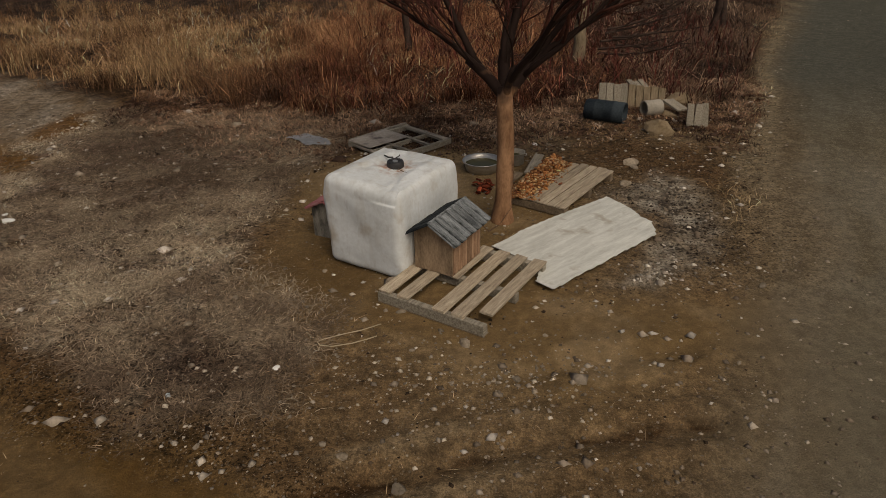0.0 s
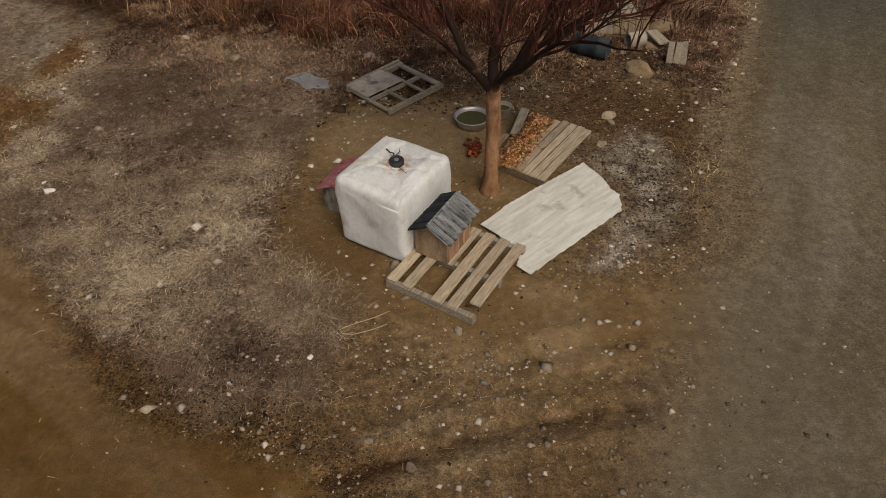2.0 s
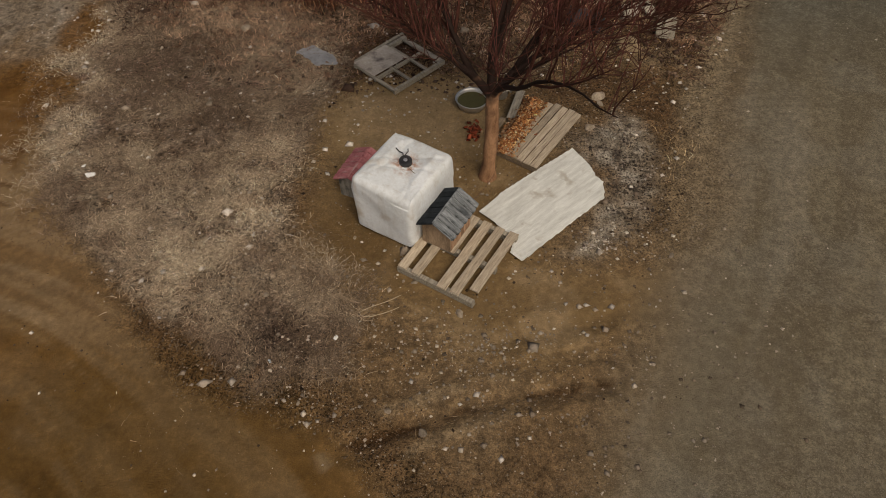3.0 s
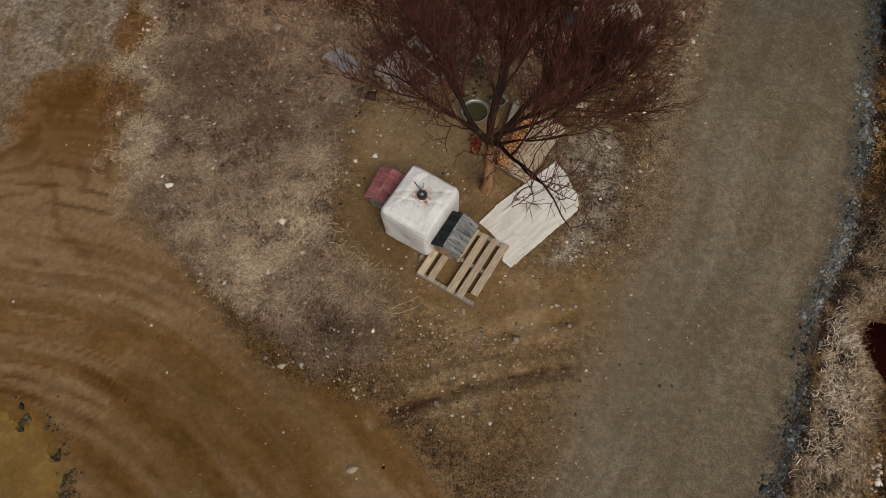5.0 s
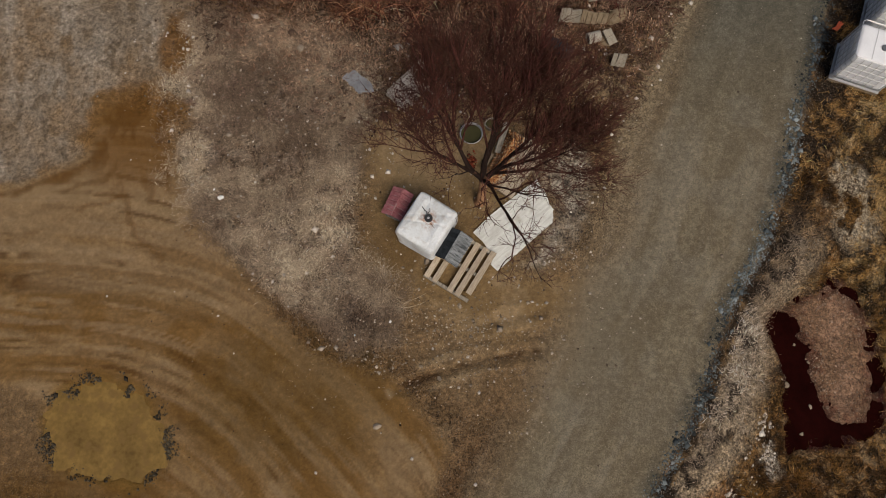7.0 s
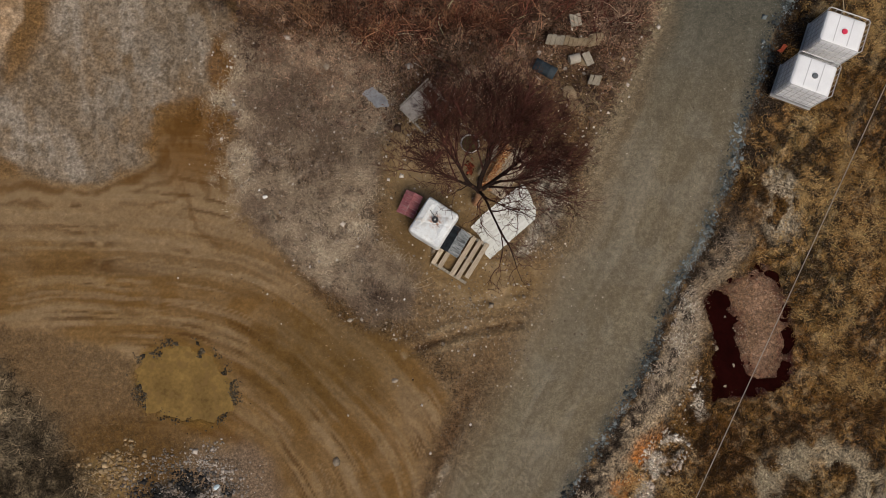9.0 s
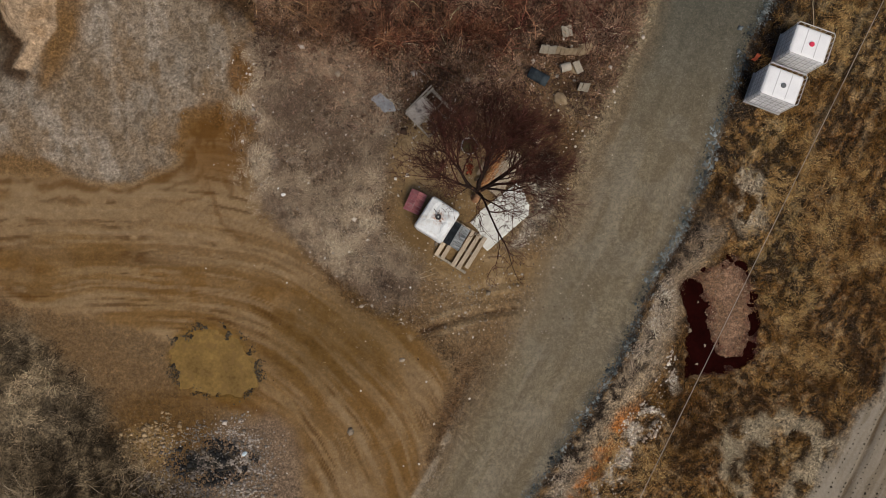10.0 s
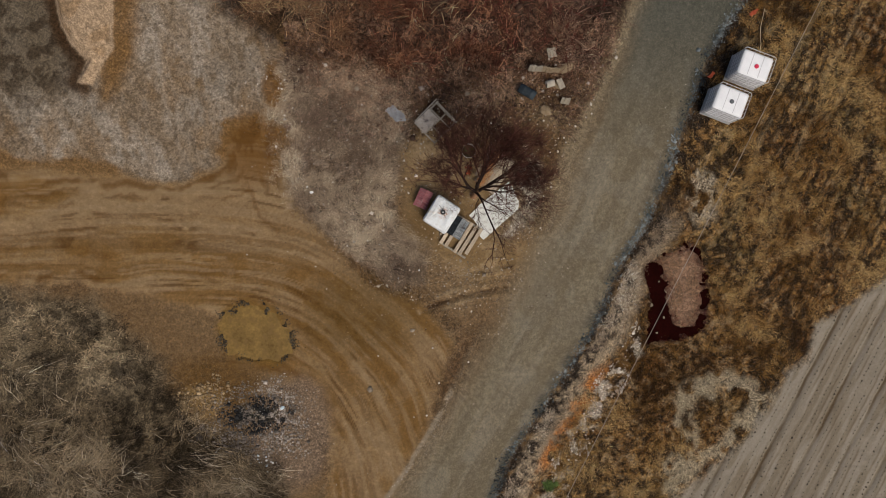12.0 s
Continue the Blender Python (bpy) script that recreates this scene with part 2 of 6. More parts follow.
def ground_material():
    m = bpy.data.materials.new("earth")
    m.use_nodes = True
    t = m.node_tree
    n, l = t.nodes, t.links
    b = n["Principled BSDF"]
    col, aux = n.new("ShaderNodeAttribute"), n.new("ShaderNodeAttribute")
    col.attribute_name, aux.attribute_name = "albedo", "stony"
    wet = n.new("ShaderNodeAttribute")
    wet.attribute_name = "wet"
    pos = n.new("ShaderNodeNewGeometry")

    def noise_at(s, d=5, rough=0.6):
        k = n.new("ShaderNodeTexNoise")
        k.inputs["Scale"].default_value, k.inputs["Detail"].default_value, k.inputs["Roughness"].default_value = s, d, rough
        l.new(pos.outputs["Position"], k.inputs["Vector"])
        return k

    def span(sock, a, b_, lo, hi):
        k = n.new("ShaderNodeMapRange")
        for name, v in (("From Min", a), ("From Max", b_), ("To Min", lo), ("To Max", hi)):
            k.inputs[name].default_value = v
        l.new(sock, k.inputs["Value"])
        return k.outputs[0]

    def calc(op, p, q):
        k = n.new("ShaderNodeMath")
        k.operation = op
        for i, v in enumerate((p, q)):
            if isinstance(v, (int, float)):
                k.inputs[i].default_value = v
            else:
                l.new(v, k.inputs[i])
        return k.outputs[0]

    big, mid, grain = noise_at(2.6), noise_at(12, 8, 0.72), noise_at(80, 4, 0.7)
    clod = noise_at(33, 5, 0.7)
    patchy = noise_at(5.5, 4, 0.6)
    shade = calc("MULTIPLY", span(big.outputs["Fac"], 0.3, 0.7, 0.84, 1.16), span(mid.outputs["Fac"], 0.35, 0.65, 0.5, 1.5))
    shade = calc("MULTIPLY", shade, span(patchy.outputs["Fac"], 0.36, 0.64, 0.72, 1.28))
    shade = calc("MULTIPLY", shade, span(grain.outputs["Fac"], 0.32, 0.68, 0.52, 1.48))
    rough_in = span(aux.outputs["Fac"], 0, 0.4, 1.0, 0.25)
    gap = calc("MAXIMUM", span(clod.outputs["Fac"], 0.42, 0.48, 0.22, 1.05), rough_in)
    shade = calc("MULTIPLY", shade, gap)
    grainy = n.new("ShaderNodeAttribute")
    grainy.attribute_name = "grain"
    shade = calc("ADD", calc("MULTIPLY", calc("SUBTRACT", shade, 1.0), grainy.outputs["Fac"]), 1.0)
    tufty = n.new("ShaderNodeAttribute")
    tufty.attribute_name = "tufty"
    clump = span(noise_at(15, 9, 0.82).outputs["Fac"], 0.40, 0.60, 0.08, 1.95)
    shade = calc("MULTIPLY", shade, calc("ADD", calc("MULTIPLY", calc("SUBTRACT", clump, 1.0), tufty.outputs["Fac"]), 1.0))
    hsv = n.new("ShaderNodeHueSaturation")
    l.new(col.outputs["Color"], hsv.inputs["Color"])
    l.new(shade, hsv.inputs["Value"])
    # grit: pale chips where the ground is stony
    vor = n.new("ShaderNodeTexVoronoi")
    vor.inputs["Scale"].default_value = 22
    l.new(pos.outputs["Position"], vor.inputs["Vector"])
    chip = calc("MULTIPLY", span(vor.outputs["Distance"], 0.16, 0.26, 1, 0), aux.outputs["Fac"])
    pick = n.new("ShaderNodeSeparateColor")
    l.new(vor.outputs["Color"], pick.inputs[0])
    chip = calc("MULTIPLY", chip, span(pick.outputs[0], 0.55, 0.7, 0, 1))
    mix = n.new("ShaderNodeMix")
    mix.data_type = "RGBA"
    l.new(chip, mix.inputs["Factor"])
    l.new(hsv.outputs[0], mix.inputs["A"])
    mix.inputs["B"].default_value = (0.34, 0.32, 0.28, 1)
    small = n.new("ShaderNodeTexVoronoi")
    small.inputs["Scale"].default_value = 58
    l.new(pos.outputs["Position"], small.inputs["Vector"])
    pick2 = n.new("ShaderNodeSeparateColor")
    l.new(small.outputs["Color"], pick2.inputs[0])
    fleck = calc("MULTIPLY", span(small.outputs["Distance"], 0.2, 0.34, 1, 0), span(pick2.outputs[1], 0.6, 0.75, 0, 0.8))
    fleck = calc("MULTIPLY", fleck, span(aux.outputs["Fac"], 0, 0.35, 0.05, 0.7))
    mix2 = n.new("ShaderNodeMix")
    mix2.data_type = "RGBA"
    l.new(fleck, mix2.inputs["Factor"])
    l.new(mix.outputs["Result"], mix2.inputs["A"])
    mix2.inputs["B"].default_value = (0.36, 0.30, 0.23, 1)
    l.new(mix2.outputs["Result"], b.inputs["Base Color"])
    l.new(span(wet.outputs["Fac"], 0, 1, 0.93, 0.45), b.inputs["Roughness"])
    b.inputs["Specular IOR Level"].default_value = 0.08
    h = calc("ADD", calc("MULTIPLY", mid.outputs["Fac"], 0.6), calc("MULTIPLY", grain.outputs["Fac"], 0.4))
    h = calc("ADD", h, calc("MULTIPLY", chip, 0.5))
    bp = n.new("ShaderNodeBump")
    bp.inputs["Strength"].default_value, bp.inputs["Distance"].default_value = 0.9, 0.05
    l.new(h, bp.inputs["Height"])
    l.new(bp.outputs[0], b.inputs["Normal"])
    return m


def tone_material(name, rough=0.85):
    """Straw, leaves and pebbles: each piece carries its own colour."""
    m = bpy.data.materials.new(name)
    m.use_nodes = True
    n, l = m.node_tree.nodes, m.node_tree.links
    a = n.new("ShaderNodeAttribute")
    a.attribute_name = "tone"
    k = n.new("ShaderNodeTexNoise")
    k.inputs["Scale"].default_value = 45
    g = n.new("ShaderNodeNewGeometry")
    l.new(g.outputs["Position"], k.inputs["Vector"])
    r = n.new("ShaderNodeMapRange")
    r.inputs["To Min"].default_value, r.inputs["To Max"].default_value = 0.55, 1.45
    l.new(k.outputs["Fac"], r.inputs["Value"])
    h = n.new("ShaderNodeHueSaturation")
    l.new(a.outputs["Color"], h.inputs["Color"])
    l.new(r.outputs[0], h.inputs["Value"])
    l.new(h.outputs[0], n["Principled BSDF"].inputs["Base Color"])
    n["Principled BSDF"].inputs["Roughness"].default_value = rough
    n["Principled BSDF"].inputs["Specular IOR Level"].default_value = 0.1
    return m


def water_material(name, colour, rough=0.06):
    m = material(name, tuple(c * 0.8 for c in colour), colour, 1.5, 9, rough, 0.02)
    m.node_tree.nodes["Principled BSDF"].inputs["IOR"].default_value = 1.33
    m.node_tree.nodes["Principled BSDF"].inputs["Specular IOR Level"].default_value = 0.2
    return m


def tank_material():
    """Old white plastic: grime in runs down the sides, a rust-brown bloom round the lid."""
    m = material("old white tank plastic", (0.53, 0.56, 0.565), (0.71, 0.755, 0.78), 2.5, 30, 0.5, 0.25, stain=(0.44, 0.40, 0.34), stain_at=0.64, stain_scale=3.2)
    n, l = m.node_tree.nodes, m.node_tree.links
    b = n["Principled BSDF"]
    colour = b.inputs["Base Color"].links[0].from_socket
    co = n.new("ShaderNodeTexCoord")

    def veil(colour, fac, tint_, amount):
        k = n.new("ShaderNodeMath")
        k.operation = "MULTIPLY"
        k.inputs[1].default_value = amount
        l.new(fac, k.inputs[0])
        mx = n.new("ShaderNodeMix")
        mx.data_type = "RGBA"
        l.new(k.outputs[0], mx.inputs["Factor"])
        l.new(colour, mx.inputs["A"])
        mx.inputs["B"].default_value = (*tint_, 1)
        return mx.outputs["Result"]

    def runs(scale, low, high):
        mp, ns, mr = n.new("ShaderNodeMapping"), n.new("ShaderNodeTexNoise"), n.new("ShaderNodeMapRange")
        mp.inputs["Scale"].default_value = scale
        ns.inputs["Scale"].default_value, ns.inputs["Detail"].default_value = 1.0, 7
        mr.inputs["From Min"].default_value, mr.inputs["From Max"].default_value = low, high
        l.new(co.outputs["Object"], mp.inputs["Vector"])
        l.new(mp.outputs[0], ns.inputs["Vector"])
        l.new(ns.outputs["Fac"], mr.inputs["Value"])
        return mr.outputs[0]

    colour = veil(colour, runs((9, 9, 1.3), 0.5, 0.72), (0.40, 0.36, 0.30), 0.32)
    colour = veil(colour, runs((22, 22, 9), 0.56, 0.72), (0.30, 0.26, 0.22), 0.2)
    colour = veil(colour, runs((3, 24, 3), 0.62, 0.72), (0.5, 0.46, 0.4), 0.35)
    far = n.new("ShaderNodeVectorMath")
    far.operation = "DISTANCE"
    far.inputs[1].default_value = (0.02, 0.05, 0.93)
    l.new(co.outputs["Object"], far.inputs[0])
    ring = n.new("ShaderNodeMapRange")
    ring.inputs["From Min"].default_value, ring.inputs["From Max"].default_value = 0.24, 0.08
    l.new(far.outputs["Value"], ring.inputs["Value"])
    both = n.new("ShaderNodeMath")
    both.operation = "MULTIPLY"
    l.new(ring.outputs[0], both.inputs[0])
    l.new(runs((16, 16, 16), 0.42, 0.6), both.inputs[1])
    colour = veil(colour, both.outputs[0], (0.32, 0.13, 0.05), 0.95)
    l.new(colour, b.inputs["Base Color"])
    return m


def tree_material():
    """Smooth reddish bark on the bole that turns dark and rough up the limbs."""
    m = material("tree bark", (0.14, 0.07, 0.036), (0.38, 0.215, 0.12), 6, 40, 0.8, 0.35, stretch=(2, 2, 0.7))
    n, l = m.node_tree.nodes, m.node_tree.links
    b = n["Principled BSDF"]
    colour = b.inputs["Base Color"].links[0].from_socket
    co, sp, mr, ns, mx = n.new("ShaderNodeTexCoord"), n.new("ShaderNodeSeparateXYZ"), n.new("ShaderNodeMapRange"), n.new("ShaderNodeTexNoise"), n.new("ShaderNodeMix")
    ns.inputs["Scale"].default_value = 5
    add = n.new("ShaderNodeMath")
    l.new(co.outputs["Object"], sp.inputs[0])
    l.new(co.outputs["Object"], ns.inputs["Vector"])
    l.new(sp.outputs["Z"], add.inputs[0])
    l.new(ns.outputs["Fac"], add.inputs[1])
    mr.inputs["From Min"].default_value, mr.inputs["From Max"].default_value = 1.72, 2.0
    l.new(add.outputs[0], mr.inputs["Value"])
    mx.data_type = "RGBA"
    l.new(mr.outputs[0], mx.inputs["Factor"])
    l.new(colour, mx.inputs["A"])
    mx.inputs["B"].default_value = (0.024, 0.014, 0.011, 1)
    l.new(mx.outputs["Result"], b.inputs["Base Color"])
    return m


EARTH = ground_material()
TANK_SKIN = tank_material()
TREE_BARK = tree_material()
STRAW = tone_material("dry straw")
STONE_BITS = tone_material("pebbles", 0.8)
LITTER = tone_material("dead leaves")
WOOD_PALLET = material("pallet wood", (0.21, 0.165, 0.118), (0.50, 0.425, 0.32), 5, 40, 0.85, 0.35, stretch=(9, 1, 9), vary=0.16)
WOOD_DARK = material("damp pallet wood", (0.10, 0.075, 0.05), (0.26, 0.2, 0.14), 5, 40, 0.88, 0.35, stretch=(9, 1, 9), vary=0.2)
WOOD_GREY = material("weathered grey wood", (0.12, 0.105, 0.08), (0.35, 0.315, 0.255), 5, 40, 0.9, 0.4, stretch=(10, 1, 10), vary=0.15)
PLY = material("weathered plywood", (0.13, 0.09, 0.058), (0.40, 0.29, 0.19), 4, 45, 0.85, 0.25, stretch=(2, 2, 0.6), stain=(0.08, 0.055, 0.04), stain_at=0.62, stain_scale=6)
PLY_RED = material("reddish boards", (0.17, 0.095, 0.056), (0.41, 0.265, 0.17), 4, 40, 0.85, 0.25, stretch=(6, 6, 1), vary=0.22, stain=(0.07, 0.045, 0.03), stain_at=0.62, stain_scale=9)
PLY_GREY = material("greyed board", (0.26, 0.225, 0.185), (0.52, 0.47, 0.41), 3, 40, 0.9, 0.25, stain=(0.13, 0.11, 0.1), stain_at=0.58, stain_scale=4)
HUT_GREY = material("mouldy hut board", (0.07, 0.065, 0.055), (0.30, 0.28, 0.24), 4, 30, 0.9, 0.3, stretch=(4, 4, 1), stain=(0.03, 0.03, 0.028), stain_at=0.55, stain_scale=5)
ROOF_GREY = material("weathered slate-grey shingle", (0.045, 0.052, 0.058), (0.27, 0.29, 0.30), 5, 40, 0.8, 0.6, stretch=(1, 5, 1), vary=0.25, stain=(0.03, 0.034, 0.032), stain_at=0.6, stain_scale=8)
ROOF_DARK = material("dark tarred shingle", (0.006, 0.008, 0.01), (0.028, 0.034, 0.04), 4, 40, 0.95, 0.5, stretch=(3, 1, 1), vary=0.3)
ROOF_RED = material("faded red shingle", (0.19, 0.05, 0.06), (0.38, 0.16, 0.165), 5, 40, 0.85, 0.4, vary=0.18, stain=(0.36, 0.25, 0.24), stain_at=0.58, stain_scale=3)
PLASTIC_NEW = material("clean white polyethylene", (0.70, 0.72, 0.74), (0.80, 0.82, 0.84), 3, 30, 0.45, 0.06)
GROOVE = material("shaded seam plastic", (0.42, 0.43, 0.45), (0.52, 0.53, 0.55), 4, 30, 0.5, 0.05)
RUBBER = material("black plastic", (0.012, 0.012, 0.013), (0.04, 0.04, 0.042), 8, 60, 0.55, 0.1)
RED_CAP = material("red plastic", (0.55, 0.02, 0.06), (0.68, 0.05, 0.1), 8, 60, 0.5, 0.05)
GREY_CAP = material("dark grey plastic", (0.07, 0.08, 0.09), (0.12, 0.13, 0.14), 8, 60, 0.5, 0.05)
STEEL = material("galvanised steel", (0.42, 0.43, 0.44), (0.6, 0.61, 0.62), 12, 80, 0.45, 0.08, metal=0.85)
ALU = material("worn aluminium", (0.4, 0.39, 0.37), (0.62, 0.61, 0.58), 8, 60, 0.42, 0.15, metal=0.8)
SHEET = material("weathered white board", (0.44, 0.445, 0.415), (0.68, 0.695, 0.655), 3, 24, 0.85, 0.25, stain=(0.36, 0.33, 0.28), stain_at=0.66, stain_scale=5)
for node in SHEET.node_tree.nodes:
    if node.type == "MAPPING":
        # faint grain along the board's length
        node.vector_type = "TEXTURE"
        node.inputs["Rotation"].default_value, node.inputs["Scale"].default_value = (0, 0, radians(39.5)), (1.3, 0.16, 1)
FILM = material("clear plastic film", (0.19, 0.195, 0.2), (0.34, 0.35, 0.36), 3, 20, 0.5, 0.3)
TWIG = material("reddish twig bark", (0.04, 0.013, 0.011), (0.14, 0.05, 0.04), 8, 50, 0.85, 0.3)
CROWN_BARK = material("twig bark", (0.028, 0.011, 0.008), (0.095, 0.038, 0.026), 8, 50, 0.85, 0.3)
BARK_DARK = material("dark limb bark", (0.022, 0.015, 0.012), (0.075, 0.05, 0.04), 8, 50, 0.85, 0.3)
BARK_GREY = material("pale post bark", (0.12, 0.09, 0.055), (0.28, 0.22, 0.15), 5, 40, 0.9, 0.4, stretch=(6, 6, 1))
STONE = material("field stone", (0.11, 0.086, 0.06), (0.33, 0.275, 0.21), 7, 50, 0.9, 0.4, vary=0.25)
BLUE = material("faded blue drum plastic", (0.012, 0.017, 0.022), (0.042, 0.055, 0.065), 4, 40, 0.8, 0.15)
SANDY = material("ochre rock", (0.13, 0.092, 0.052), (0.28, 0.215, 0.14), 5, 40, 0.9, 0.4)
CLAYPOT = material("grey cement", (0.2, 0.18, 0.145), (0.36, 0.33, 0.28), 6, 50, 0.9, 0.3)
MUD_WATER = material("ochre puddle water", (0.1, 0.06, 0.016), (0.23, 0.145, 0.04), 1.6, 12, 0.2, 0.02, stain=(0.15, 0.09, 0.028), stain_at=0.58, stain_scale=4)
RED_WATER = material("dark red water", (0.006, 0.0013, 0.0011), (0.016, 0.003, 0.0026), 2, 12, 0.5, 0.02)
RED_WATER.node_tree.nodes["Principled BSDF"].inputs["Specular IOR Level"].default_value = 0.0
BASIN_WATER = water_material("green stale water", (0.075, 0.07, 0.03), 0.05)
CLOTH_RED = material("orange-red cloth", (0.3, 0.05, 0.025), (0.5, 0.13, 0.065), 9, 60, 0.85, 0.3)
CABLE = material("grey cable sheath", (0.2, 0.17, 0.14), (0.33, 0.29, 0.25), 9, 60, 0.6, 0.05)
RUSTY = material("rusty chain steel", (0.09, 0.05, 0.03), (0.2, 0.13, 0.09), 12, 80, 0.7, 0.2, metal=0.5)
ROPE = material("pale straw cord", (0.36, 0.29, 0.19), (0.52, 0.44, 0.31), 9, 60, 0.9, 0.2)
BLUE_BAG = material("pale blue plastic bag", (0.30, 0.42, 0.5), (0.55, 0.65, 0.7), 9, 50, 0.4, 0.3)
CHALK = material("white litter", (0.6, 0.6, 0.58), (0.8, 0.8, 0.78), 9, 50, 0.6, 0.2)


# ---- building helpers ----
def part(name, bm, mat, parent=None, label="", m=None, smooth_faces=False):
    me = bpy.data.meshes.new(name)
    bm.to_mesh(me)
    bm.free()
    me.materials.append(mat)
    if smooth_faces:
        me.polygons.foreach_set("use_smooth", [True] * len(me.polygons))
    ob = new(name, me)
    if parent:
        ob.parent = parent
    if m is not None:
        ob.matrix_basis = m
    if label:
        tagged(ob, label)
    return ob


def thing(name, m, label, category, group="", kind=""):
    ob = new(name)
    ob.matrix_basis = m
    ob.empty_display_size = 0.1
    return tagged(ob, label, category, group, kind)


def box(sx, sy, sz, at=(0, 0, 0), bevel=0.004, turn=(0, 0, 0), bm=None, jitter=0.0, segs=1):
    """A bevelled block whose base centre stands at `at`."""
    own = bmesh.new()
    bmesh.ops.create_cube(own, size=1)
    for v in own.verts:
        v.co = Vector((v.co.x * sx, v.co.y * sy, (v.co.z + 0.5) * sz))
        if jitter:
            v.co += Vector([random.uniform(-jitter, jitter) for _ in range(3)])
    if bevel:
        bmesh.ops.bevel(own, geom=own.edges[:], offset=bevel, segments=segs, affect="EDGES", profile=0.6)
    own.transform(pose(*at, *turn))
    if bm is None:
        return own
    me = bpy.data.meshes.new("tmp")
    own.to_mesh(me)
    own.free()
    bm.from_mesh(me)
    bpy.data.meshes.remove(me)
    return bm


def lathe(profile, sides=24, cap_low=True, cap_high=False, bm=None, m=None):
    """A turned shape from (radius, height) pairs."""
    bm = bm or bmesh.new()
    rings = []
    for r, z in profile:
        ring = [bm.verts.new(Vector((r * math.cos(2 * math.pi * k / sides), r * math.sin(2 * math.pi * k / sides), z))) for k in range(sides)]
        rings.append(ring)
    for a, b in zip(rings, rings[1:]):
        for k in range(sides):
            bm.faces.new((a[k], a[(k + 1) % sides], b[(k + 1) % sides], b[k]))
    if cap_low:
        bm.faces.new(rings[0][::-1])
    if cap_high:
        bm.faces.new(rings[-1])
    if m is not None:
        for ring in rings:
            for v in ring:
                v.co = m @ v.co
    return bm


def tube(bm, pts, radii, sides=6, cap=True):
    """A tapered tube along points."""
    rings, up = [], Vector((0.13, 0.27, 0.95))
    for i, p in enumerate(pts):
        d = (Vector(pts[min(i + 1, len(pts) - 1)]) - Vector(pts[max(i - 1, 0)])).normalized()
        s = d.cross(up if abs(d.dot(up)) < 0.95 else Vector((1, 0, 0))).normalized()
        t = d.cross(s)
        rings.append([bm.verts.new(Vector(p) + radii[i] * (math.cos(2 * math.pi * k / sides) * s + math.sin(2 * math.pi * k / sides) * t)) for k in range(sides)])
    for a, b in zip(rings, rings[1:]):
        for k in range(sides):
            bm.faces.new((a[k], a[(k + 1) % sides], b[(k + 1) % sides], b[k]))
    if cap:
        bm.faces.new(rings[0][::-1])
        bm.faces.new(rings[-1])
    return bm


def from_arrays(name, verts, faces, mat, tone=None, smooth_faces=False):
    """One mesh object from numpy arrays; faces all have the same number of corners."""
    me = bpy.data.meshes.new(name)
    nv, nf, k = len(verts), len(faces), faces.shape[1]
    me.vertices.add(nv)
    me.vertices.foreach_set("co", np.ascontiguousarray(verts, np.float32).ravel())
    me.loops.add(nf * k)
    me.loops.foreach_set("vertex_index", np.ascontiguousarray(faces, np.int32).ravel())
    me.polygons.add(nf)
    me.polygons.foreach_set("loop_start", np.arange(0, nf * k, k, dtype=np.int32))
    me.update(calc_edges=True)
    if smooth_faces:
        me.polygons.foreach_set("use_smooth", np.ones(nf, bool))
    if tone is not None:
        a = me.attributes.new("tone", "FLOAT_COLOR", "POINT")
        a.data.foreach_set("color", np.c_[tone, np.ones(nv)].astype(np.float32).ravel())
    me.materials.append(mat)
    return new(name, me)


# ---- the ground: one sheet to the horizon ----
def spread(low, high, step, reach):
    core = np.arange(low, high + step / 2, step)
    out, s = [], step
    p = 0.0
    while p < reach:
        s *= 1.22
        p += s
        out.append(p)
    out = np.array(out)
    return np.r_[low - out[::-1], core, core[-1] + out]


